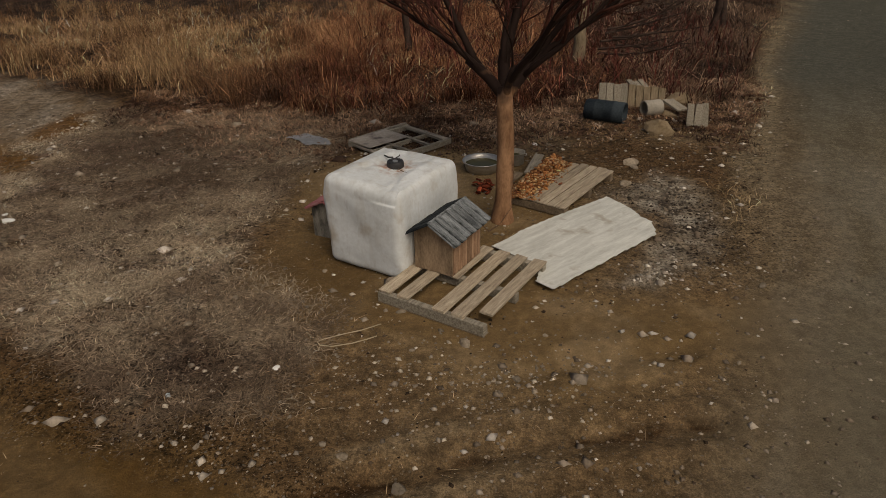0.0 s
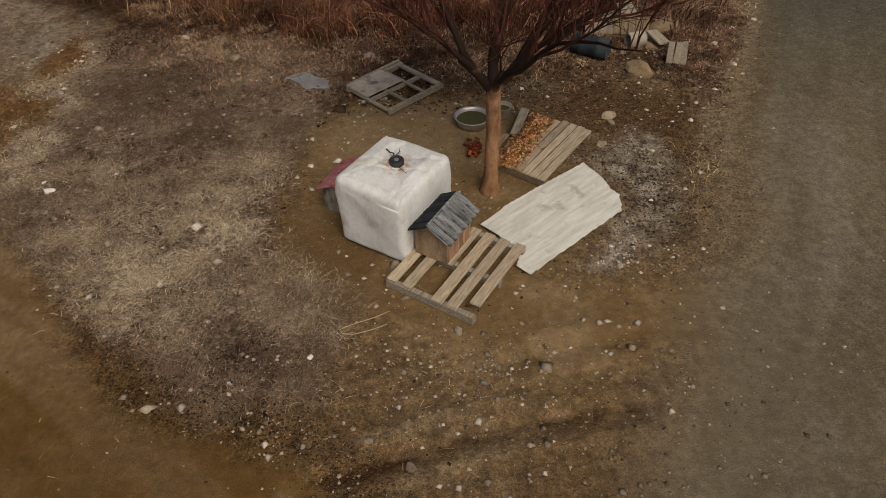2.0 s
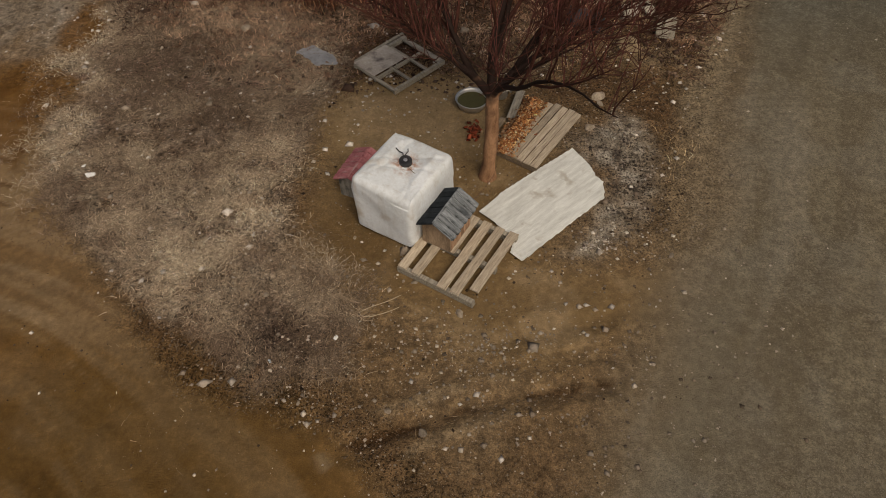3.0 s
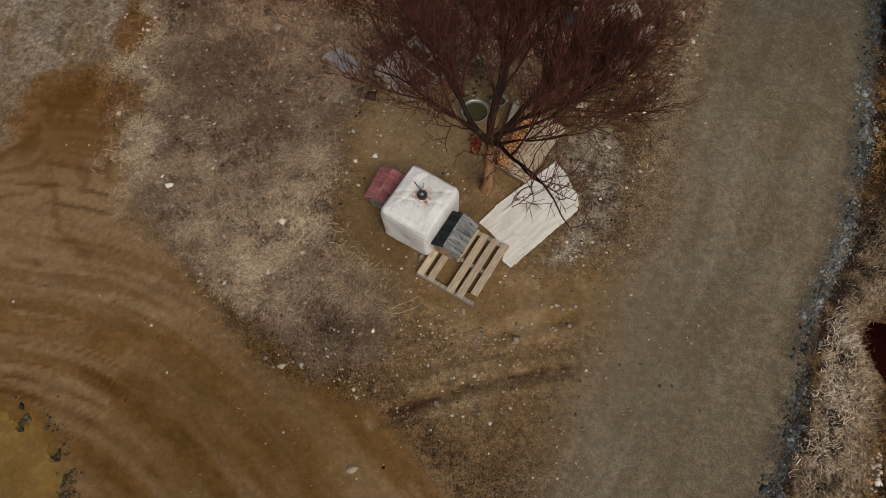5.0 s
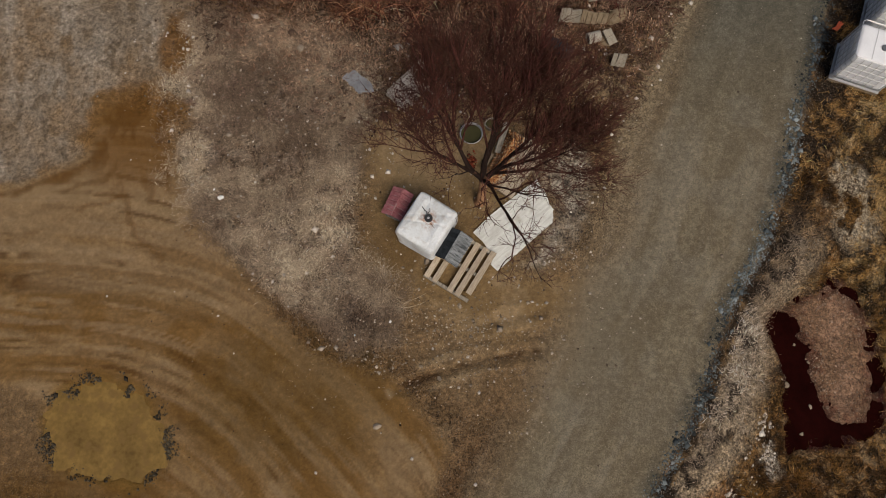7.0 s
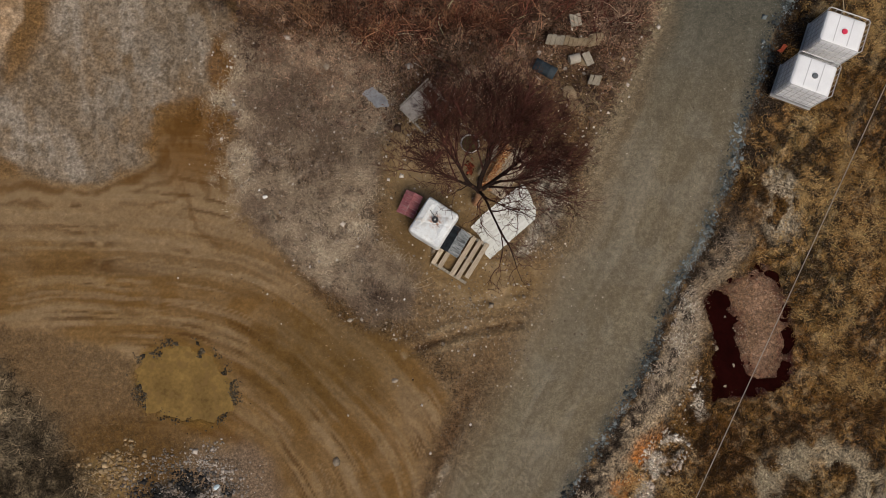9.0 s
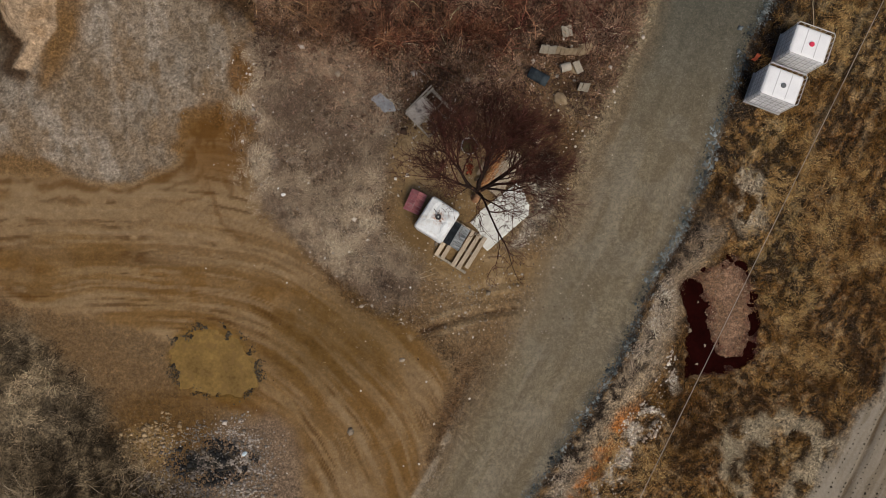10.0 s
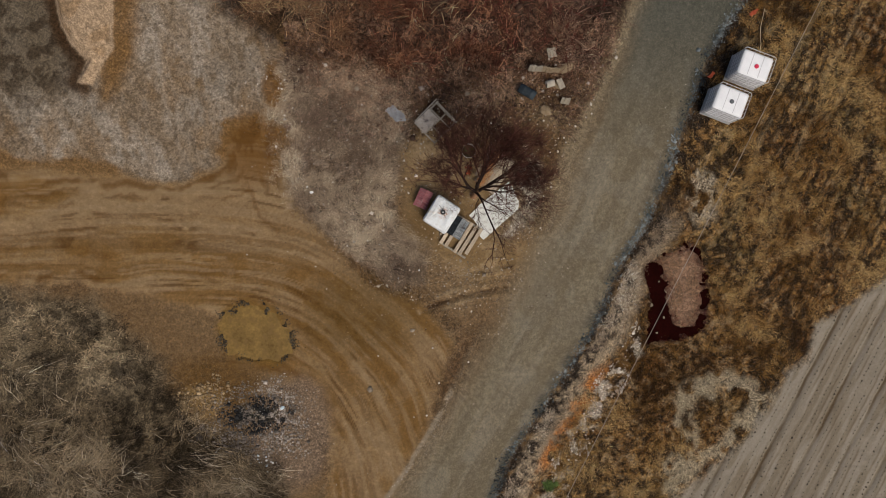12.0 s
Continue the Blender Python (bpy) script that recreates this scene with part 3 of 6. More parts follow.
def build_ground():
    xs, ys = spread(-16.6, 16.6, 0.05, 900), spread(-5.6, 15, 0.05, 900)
    x, y = np.meshgrid(xs, ys)
    x, y = x.ravel(), y.ravel()
    z = ground_height(x, y)
    nx, ny = len(xs), len(ys)
    i = np.arange(nx * ny).reshape(ny, nx)
    faces = np.c_[i[:-1, :-1].ravel(), i[:-1, 1:].ravel(), i[1:, 1:].ravel(), i[1:, :-1].ravel()]
    ob = from_arrays("ground", np.c_[x, y, z], faces, EARTH, smooth_faces=True)

    wob = (fbm(x * 1.1, y * 1.1, 31, 5) - 0.5) * 1.3 + (fbm(x * 7, y * 7, 33, 3) - 0.5) * 0.35
    u, past = across_road(x, y)
    r, a = along_track(x, y)
    v, w = rows_of(x, y)
    colour = np.empty((len(x), 3))
    colour[:] = (0.17, 0.115, 0.072)

    def lay(weight, c):
        colour[:] += np.clip(weight, 0, 1)[:, None] * (np.array(c) - colour)

    patch = fbm(x * 0.8, y * 0.8, 35, 5)
    lay(smooth(0.52, 0.66, patch) * 0.7, (0.24, 0.185, 0.13))
    lay(smooth(0.48, 0.36, patch) * 0.6, (0.10, 0.06, 0.035))
    # thin dry turf between the track and the camp, paler towards its rim
    turf_d = inside(TURF, x, y) + wob * (0.45 + 0.6 * smooth(-4.5, -6, x))
    turf = smooth(-0.15 - 0.5 * smooth(-4.5, -6, x), 0.35 + 0.4 * smooth(-4.5, -6, x), turf_d)
    lay(turf * 0.9, (0.24, 0.185, 0.152))
    mottle = 0.12 * fbm(x * 1.3, y * 1.3, 78, 4) + 0.88 * fbm(x * 6.5, y * 6.5, 37, 4)
    lay(turf * smooth(0.5, 0.58, mottle) * 0.6, (0.315, 0.265, 0.225))
    lay(turf * smooth(0.47, 0.40, mottle) * 0.7, (0.08, 0.052, 0.034))
    lay(turf * smooth(1.3, 0.3, turf_d) * smooth(-1.4, -2.6, x) * smooth(0.42, 0.52, fbm(x * 3, y * 3, 67, 4)) * 0.8, (0.44, 0.385, 0.315))
    lay(turf * smooth(7.5, 9.5, y) * smooth(0.46, 0.56, fbm(x * 2.2, y * 2.2, 68, 4)) * 0.7, (0.225, 0.148, 0.126))
    lay(smooth(0.55, 0.62, fbm(x * 3.2, y * 3.2, 32, 4)) * smooth(0.1, -0.1, u) * 0.45, (0.10, 0.07, 0.042))
    # silt and bare loam at the back corner
    bare = smooth(0.2, -0.3, turf_d) * smooth(-5.2, -6.2, x) * smooth(6.6, 7.2, y) * smooth(18, 16, y)
    lay(bare, (0.2, 0.13, 0.072))
    silt = smooth(-0.05, 0.35, inside(SILT, x, y) + wob * 0.7)
    drift = x * 0.94 + y * 0.34
    flow = 0.5 * fbm(drift * 1.1, y * 0.35, 39, 5) + 0.5 * fbm(drift * 3.1, y * 1.3, 34, 5)
    lay(silt * 0.95, (0.285, 0.238, 0.195))
    lay(silt * smooth(0.5, 0.62, flow) * 0.65, (0.21, 0.16, 0.115))
    lay(silt * smooth(0.48, 0.40, flow) * 0.8, (0.35, 0.308, 0.268))
    lay(silt * smooth(0.5, 0.68, fbm(x * 0.55, y * 0.55, 40, 5)) * 0.4, (0.19, 0.165, 0.14))
    lay(silt * smooth(0.58, 0.64, fbm(x * 5.5, y * 4, 69, 4)) * 0.5, (0.12, 0.09, 0.06))
    lay(silt * smooth(0.54, 0.72, fbm(x * 1.5, y * 0.8, 70, 5)) * 0.5, (0.2, 0.135, 0.08))
    dim = smooth(1.35, 0.75, np.hypot((x + 14.9) / 1.9, (y - 12.9) / 2.6) + wob * 0.25)
    lay(dim * 0.85, (0.115, 0.095, 0.072))
    lay(dim * smooth(0.48, 0.58, fbm(x * 2.5, y * 2.5, 64, 4)) * 0.8, (0.05, 0.037, 0.026))
    spit = inside(SAND, x, y) + wob * 0.16
    lay(smooth(0.85, 0.1, np.abs(spit + 0.35)) * smooth(-12.8, -12.2, x) * 0.85, (0.18, 0.108, 0.052))
    # the bank's shadow edge, painted dark along the spit's left side
    lay(smooth(0.42, 0.05, np.abs(spit + 0.16)) * smooth(-12.6, -13.0, x) * 0.9, (0.05, 0.03, 0.018))
    lay(smooth(-0.06, 0.04, spit), (0.41, 0.315, 0.235))
    lay(smooth(0.0, 0.2, spit) * smooth(0.55, 0.63, fbm(x * 1.6, y * 1.6, 65, 4)) * 0.6, (0.28, 0.19, 0.12))
    # the worn track
    near_soil = smooth(-4.4, -5.4, x) * smooth(4.2, 3.2, y)
    lay(near_soil * 0.8, (0.19, 0.13, 0.078))
    edge_d = inside(TRACK, x, y) + wob * 0.4
    track = smooth(-0.12, 0.35, edge_d)
    bend = (fbm(x * 0.3, y * 0.3, 42, 4) - 0.5) * 3.4
    sweep = fbm(r * 0.9 + bend * 0.2, a * 1.6, 18, 5)
    lay(track, (0.225, 0.146, 0.076))
    lay(track * smooth(0.5, 0.60, sweep) * 0.8, (0.29, 0.212, 0.14))
    lay(track * smooth(0.48, 0.38, sweep) * 0.6, (0.175, 0.102, 0.045))
    lay(track * smooth(0.5, 0.62, fbm(x * 1.2, y * 1.2, 44, 5)) * 0.4, (0.265, 0.19, 0.12))
    streak = fbm(r * 3.4 + bend * 0.6, a * 1.8, 41, 5)
    lay(track * smooth(0.54, 0.64, streak) * 0.5, (0.31, 0.23, 0.15))
    lay(track * smooth(0.45, 0.35, streak) * 0.45, (0.14, 0.08, 0.034))
    # single tyre lines, pressed dark where the soil was wet
    lines = fbm(r * 9 + bend * 1.2, a * 1.3, 38, 3)
    lay(track * smooth(0.58, 0.66, lines) * smooth(0.44, 0.58, fbm(x * 1.5, y * 1.5, 61, 4)) * 0.5, (0.32, 0.24, 0.165))
    wetter = smooth(0.5, 0.6, fbm(x * 0.5, y * 0.5, 36, 3))
    lay(track * smooth(0.44, 0.34, lines) * (0.35 + 0.65 * wetter) * smooth(0.38, 0.54, fbm(x * 1.8, y * 1.8, 23, 4)) * 0.7, (0.09, 0.047, 0.02))
    for far, wide, deep in ((0.35, 0.22, 0.75), (0.75, 0.1, 0.5), (1.3, 0.12, 0.45)):
        line = smooth(wide, 0.02, np.abs(edge_d - far + (fbm(x * 0.8, y * 0.8, 29) - 0.5) * 0.5)) * smooth(-3.5, -6.5, x) * smooth(0.4, 0.54, fbm(x * 0.9, y * 0.9, 22, 4))
        lay(line * deep, (0.12, 0.064, 0.026))
    # darker soil, deepened to put the lens vignette into its colour
    vignette_soil = smooth(1.7, 0.4, np.hypot((x + 3.4) / 1.9, (y - 2.6) / 1.3) + wob * 0.3)
    lay(vignette_soil * 0.55, (0.115, 0.072, 0.03))
    loam = smooth(1.25, 0.55, np.hypot((x + 7.2) / 1.05, (y - 8.4) / 1.35) + wob * 0.45)
    lay(loam * 0.7, (0.175, 0.097, 0.042))
    lay(loam * smooth(0.52, 0.6, fbm(x * 3, y * 1.4, 24, 4)) * 0.6, (0.11, 0.056, 0.022))
    lay(smooth(1.0, 0.5, np.hypot((x + 6.4) / 0.5, (y - 10.7) / 1.0) + wob * 0.5) * 0.8, (0.15, 0.078, 0.03))
    # the camp's trodden soil
    camp = smooth(-0.3, 0.5, inside(CAMP, x, y) + wob * 0.3)
    front = smooth(1.5, 0.5, np.hypot((x - 1.1) / 2.5, (y - 3.9) / 1.7) + wob * 0.3) * smooth(-0.2, -0.6, inside(TRACK, x, y))
    lay(front * 0.7, (0.225, 0.162, 0.104))
    lay(camp * 0.9, (0.235, 0.166, 0.098))
    lay(camp * smooth(0.52, 0.68, fbm(x * 1.7, y * 1.7, 43)) * 0.8, (0.33, 0.248, 0.165))
    lay(smooth(1.15, 0.4, np.hypot((x + 0.5) / 1.7, (y - 8.0) / 1.3) + wob * 0.3) * 0.75, (0.36, 0.272, 0.18))
    lay(smooth(1.1, 0.4, np.hypot((x + 1.3) / 0.9, (y - 5.4) / 1.1) + wob * 0.4) * 0.6, (0.13, 0.085, 0.045))
    ash = smooth(-0.1, 0.5, inside(ASH, x, y) + wob * 0.5)
    lay(ash * 0.85, (0.32, 0.285, 0.245))
    lay(ash * smooth(0.5, 0.64, fbm(x * 5, y * 5, 45)), (0.06, 0.05, 0.045))
    lay(ash * smooth(0.5, 0.62, fbm(x * 4, y * 4, 46)), (0.50, 0.46, 0.41))
    # the gravel road
    road = smooth(-0.12, 0.24, u + wob * 0.1) * smooth(1.03, 0.985, u + wob * 0.02)
    lay(road * 0.96, (0.228, 0.2, 0.153))
    lay(road * smooth(0.48, 0.62, fbm(u * 11 + wob * 0.2, y * 0.3, 47, 5)) * 0.6, (0.285, 0.255, 0.21))
    lay(road * smooth(0.5, 0.37, fbm(u * 11 + wob * 0.2, y * 0.3, 48, 5)) * 0.6, (0.165, 0.14, 0.104))
    lay(road * smooth(0.5, 0.64, fbm(x * 0.9, y * 0.9, 62, 5)) * 0.45, (0.25, 0.228, 0.19))
    lay(road * smooth(0.5, 0.38, fbm(x * 1.4, y * 0.9, 63, 5)) * 0.4, (0.18, 0.152, 0.112))
    lay(road * smooth(0.3, 0.0, u + wob * 0.1) * 0.6, (0.2, 0.14, 0.085))
    lay(road * smooth(7, 14, y) * 0.9, (0.1, 0.103, 0.09))
    lay(smooth(0.13, 0.02, np.abs(u + 0.02 + wob * 0.04)) * smooth(5, 9, y) * 0.7, (0.30, 0.25, 0.185))
    kerb = smooth(-0.4, -0.1, past) * smooth(0.35, 0.05, past) * smooth(0.35, 0.6, fbm(x * 4, y * 4, 49) + 0.1)
    lay(kerb * 0.6, (0.066, 0.069, 0.064))
    ditch_shade = smooth(0.0, 0.2, past) * smooth(1.0, 0.65, past + wob * 0.4)
    # the verge and waste ground beyond the road
    over = smooth(0.1, 0.5, past + wob * 0.2)
    lay(over, (0.14, 0.082, 0.04))
    lay(over * smooth(0.5, 0.62, fbm(x * 0.45, y * 0.45, 59, 5)) * 0.7, (0.125, 0.096, 0.05))
    lay(over * smooth(0.5, 0.4, fbm(x * 0.5, y * 0.5, 60, 5)) * 0.6, (0.12, 0.056, 0.022))
    m1 = 0.4 * fbm(v * 0.9, w * 0.45, 51, 5) + 0.6 * fbm(x * 5.5, y * 5.5, 50, 4)
    m2 = 0.22 * fbm(v * 1.6, w * 0.4, 52, 5) + 0.78 * fbm(x * 5.5, y * 5.5, 56, 4)
    lay(over * smooth(0.51, 0.6, m1) * 0.85, (0.245, 0.155, 0.075))
    # gaps between tufts painted near black for the shade under the blades
    lay(over * smooth(0.51, 0.44, m2) * 0.92, (0.024, 0.015, 0.009))
    lay(over * smooth(0.57, 0.66, m2) * 0.45, (0.34, 0.275, 0.195))
    lay(smooth(0.25, 0.5, past) * smooth(1.6, 1.0, past + wob * 0.4) * smooth(0.4, 0.55, m1 + 0.05) * smooth(7, 4.5, y) * 0.85, (0.33, 0.275, 0.215))
    for gap_, wide in ((2.75, 0.16), (4.1, 0.14)):
        lay(over * smooth(wide, 0.02, np.abs(past - gap_ + (fbm(x * 0.5, y * 0.5, 24) - 0.5) * 0.5)) * smooth(5.5, 8, y) * smooth(0.35, 0.5, m1 + 0.05) * 0.5, (0.3, 0.24, 0.165))
    lay(over * smooth(9.5, 12, x) * smooth(0.25, 0.85, np.sin(v * 2 * math.pi / 0.42 + wob * 2)) * smooth(0.34, 0.5, fbm(x * 1.1, y * 1.1, 19)) * 0.85, (0.032, 0.02, 0.011))
    # shade in the hollow beside the kerb, painted as near-black colour
    lay(ditch_shade * smooth(0.66, 0.5, m1) * 0.95, (0.022, 0.016, 0.013))
    chalk = smooth(0.5, 0.15, np.abs(past - 2.0 + wob * 0.6)) * smooth(2.2, 0.6, y) * smooth(-6, -3, y)
    lay(chalk * smooth(0.45, 0.6, fbm(x * 2.4, y * 2.4, 53)), (0.52, 0.48, 0.43))
    lay(smooth(0.9, 0.3, np.hypot(x - 8.9, (y - 6.5) * 0.7) + wob * 0.6) * smooth(0.48, 0.58, fbm(x * 3, y * 3, 28)) * 0.9, (0.5, 0.44, 0.36))
    rust = smooth(0.45, 0.1, np.abs(past - 1.35 + wob * 0.4)) * smooth(0.8, -0.2, y) * smooth(-4.2, -2.5, y)
    lay(rust * smooth(0.36, 0.5, fbm(x * 3, y * 3, 27)) * 0.85, (0.4, 0.17, 0.07))
    lay(pale_ring(x, y) * over * 0.85, (0.36, 0.31, 0.24))
    field_in = smooth(-0.1, 0.4, inside(FIELD, x, y) + wob * 0.4)
    row_v = v + 0.12 * (fbm(v, w * 0.5, 66) - 0.5)
    furrow = np.abs(row_v % 1.36 - 0.68)
    lay(field_in, (0.29, 0.258, 0.22))
    lay(field_in * smooth(0.5, 0.62, fbm(v * 2.5, w * 0.5, 54, 5)) * 0.7, (0.345, 0.315, 0.275))
    lay(field_in * smooth(0.5, 0.40, fbm(v * 4, w * 0.5, 21, 5)) * 0.6, (0.2, 0.165, 0.125))
    lay(field_in * smooth(0.09, 0.03, furrow) * (0.45 + 0.55 * smooth(0.4, 0.55, fbm(v * 2, w * 0.5, 55))) * 0.85, (0.085, 0.058, 0.034))
    lay(field_in * smooth(0.2, 0.9, np.sin(row_v * 2 * math.pi / 0.34)) * smooth(0.35, 0.55, fbm(v * 3, w * 0.7, 20, 4)) * 0.45, (0.37, 0.335, 0.295))
    lay(field_in * smooth(0.05, 0.01, np.abs(row_v % 0.68 - 0.34)) * smooth(0.4, 0.55, fbm(v * 2, w * 0.6, 61, 4)) * 0.55, (0.14, 0.105, 0.072))
    # the red-stained hollow
    pool = smooth(-0.12, 0.06, inside(POOL, x, y) + wob * 0.35)
    isle_d = inside(POOL_ISLE, x, y) + wob * 0.3
    isle = smooth(-0.12, 0.3, isle_d)
    lay(pool, (0.032, 0.006, 0.005))
    lay(isle * pool, (0.225, 0.148, 0.105))
    lay(isle * pool * smooth(0.5, 0.62, fbm(x * 2.2, y * 1.4, 88, 5)) * 0.7, (0.30, 0.20, 0.15))
    lay(isle * pool * smooth(0.5, 0.1, isle_d) * smooth(0.42, 0.56, fbm(x * 9, y * 9, 89, 3)) * 0.8, (0.1, 0.035, 0.026))
    lay(smooth(-0.3, 0.1, inside(PUDDLE, x, y) + wob * 0.2), (0.19, 0.12, 0.05))
    # weeds, clay lumps and a burnt rubbish heap in the near corner
    weeds = smooth(-0.3, 0.8, inside(WEEDS, x, y) + wob * 0.7)
    lay(weeds, (0.16, 0.132, 0.098))
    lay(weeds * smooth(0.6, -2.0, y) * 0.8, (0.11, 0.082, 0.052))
    wm = 0.4 * fbm(x * 0.9, y * 0.9, 57, 5) + 0.6 * fbm(x * 4.5, y * 4.5, 58, 4)
    lay(weeds * smooth(0.53, 0.6, wm) * 0.7, (0.22, 0.18, 0.13))
    # gaps among the weeds painted near black as shade, deeper towards the corner
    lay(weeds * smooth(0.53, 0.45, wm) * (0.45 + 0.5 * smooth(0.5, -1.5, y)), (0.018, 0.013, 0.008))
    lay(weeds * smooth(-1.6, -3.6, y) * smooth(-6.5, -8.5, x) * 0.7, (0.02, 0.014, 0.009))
    between = smooth(1.25, 0.5, np.hypot((x + 8.6) / 1.8, (y - 0.2) / 1.1) + wob * 0.4)
    lay(between * 0.8, (0.12, 0.07, 0.03))
    grit = smooth(1.15, 0.75, np.hypot((x + 6.0) / 1.6, (y + 1.5) / 2.1) + wob * 0.3)
    lay(grit * 0.8, (0.215, 0.165, 0.13))
    heap = smooth(0.95, 0.45, np.hypot((x + 7.2) / 1.25, (y + 0.98) / 0.58) + wob * 0.4)
    lay(heap * smooth(0.38, 0.47, fbm(x * 3.5, y * 3.5, 26, 4)), (0.02, 0.021, 0.019))
    lay(smooth(1.0, 0.5, np.hypot((x + 9.1) / 1.0, (y + 0.45) / 0.75) + wob * 0.4) * 0.8, (0.285, 0.2, 0.11))
    # a pale ridge of gravel along the road's western edge
    ridge = smooth(0.22, 0.03, np.abs(u + 0.02 + wob * 0.05) * 4.5) * smooth(0.6, -0.6, y)
    lay(ridge * smooth(0.4, 0.52, fbm(x * 2, y * 2, 87, 4)) * 0.75, (0.34, 0.29, 0.235))
    # leaf mould under the brush, painted near black for the shade between stems
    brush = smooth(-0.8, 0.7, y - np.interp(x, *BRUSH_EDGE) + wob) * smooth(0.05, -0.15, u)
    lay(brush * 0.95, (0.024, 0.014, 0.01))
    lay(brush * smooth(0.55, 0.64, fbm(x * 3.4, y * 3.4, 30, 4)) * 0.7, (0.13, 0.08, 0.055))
    rut_d = -rut_line(x, y, RUT) + wob * 0.1
    lay(smooth(0.13, 0.02, np.abs(rut_d - 0.24)) * smooth(0.42, 0.54, fbm(x * 3, y * 3, 63, 4)) * smooth(1.0, 0.0, x) * 0.6, (0.3, 0.235, 0.165))
    # the rut's shadow band, painted dark and broken along its floor
    lay(smooth(0.11, 0.01, rut_d) * smooth(0.43, 0.52, fbm(x * 2.6, y * 6, 25, 5)) * 0.85, (0.06, 0.034, 0.018))
    burnt = smooth(0.75, 0.1, np.hypot(x + 2.1, (y - 4.15) * 1.2) + wob * 0.5)
    lay(burnt * 0.85, (0.055, 0.035, 0.028))

    grey = colour @ np.array([0.3, 0.6, 0.1])
    colour = np.clip(grey[:, None] + (colour - grey[:, None]) * 1.22, 0.004, 1) * np.array([0.76, 0.755, 0.71])
    me = ob.data
    att = me.attributes.new("albedo", "FLOAT_COLOR", "POINT")
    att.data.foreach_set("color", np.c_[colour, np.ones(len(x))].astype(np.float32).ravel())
    stony = np.clip(0.4 + 0.2 * over + 0.5 * kerb + 0.35 * ash - 0.25 * camp - 0.25 * front - 0.2 * near_soil - 0.12 * road - 0.38 * track - 0.3 * silt - 0.35 * bare, 0, 1)
    st = me.attributes.new("stony", "FLOAT", "POINT")
    st.data.foreach_set("value", stony.astype(np.float32))
    gr = me.attributes.new("grain", "FLOAT", "POINT")
    gr.data.foreach_set("value", np.clip(1.0 - 0.66 * track - 0.5 * road - np.maximum(0.6 * camp, 0.2 * front) - 0.3 * near_soil * (1 - track) - 0.2 * isle - 0.2 * np.maximum(silt, bare) - 0.1 * over - 0.8 * field_in, 0.15, 1.2).astype(np.float32))
    tf = me.attributes.new("tufty", "FLOAT", "POINT")
    tf.data.foreach_set("value", np.clip(np.maximum.reduce([0.75 * turf, over * (1 - field_in) * (1 - pool), 0.9 * weeds, 0.8 * brush, 0.6 * grit, 0.55 * isle * pool, 0.3 * silt]) - 0.5 * camp, 0, 1).astype(np.float32))
    wt = me.attributes.new("wet", "FLOAT", "POINT")
    wt.data.foreach_set("value", np.clip(pool * (1 - isle) + 0.25 * track, 0, 1).astype(np.float32))
    tagged(ob, "brown trodden earth with a gravel road, tyre tracks and dry turf", "ground", kind="structure")
    return ob


build_ground()


# ---- the white tank ----
def rounded_block(sx, sy, sz, radius, cuts=14):
    """A soft block standing on z = 0, as a dense skin."""
    bm = bmesh.new()
    bmesh.ops.create_cube(bm, size=2)
    bmesh.ops.subdivide_edges(bm, edges=bm.edges[:], cuts=cuts, use_grid_fill=True)
    half = Vector((sx / 2, sy / 2, sz / 2))
    for v in bm.verts:
        p = Vector((v.co.x * half.x, v.co.y * half.y, v.co.z * half.z))
        core = Vector([max(-h + radius, min(h - radius, c)) for c, h in zip(p, half)])
        d = p - core
        v.co = core + (d.normalized() * radius if d.length > 1e-6 else d) + Vector((0, 0, half.z))
    return bm


TANK = pose(-0.555, 6.03, 0.0, 0, 0, -33)


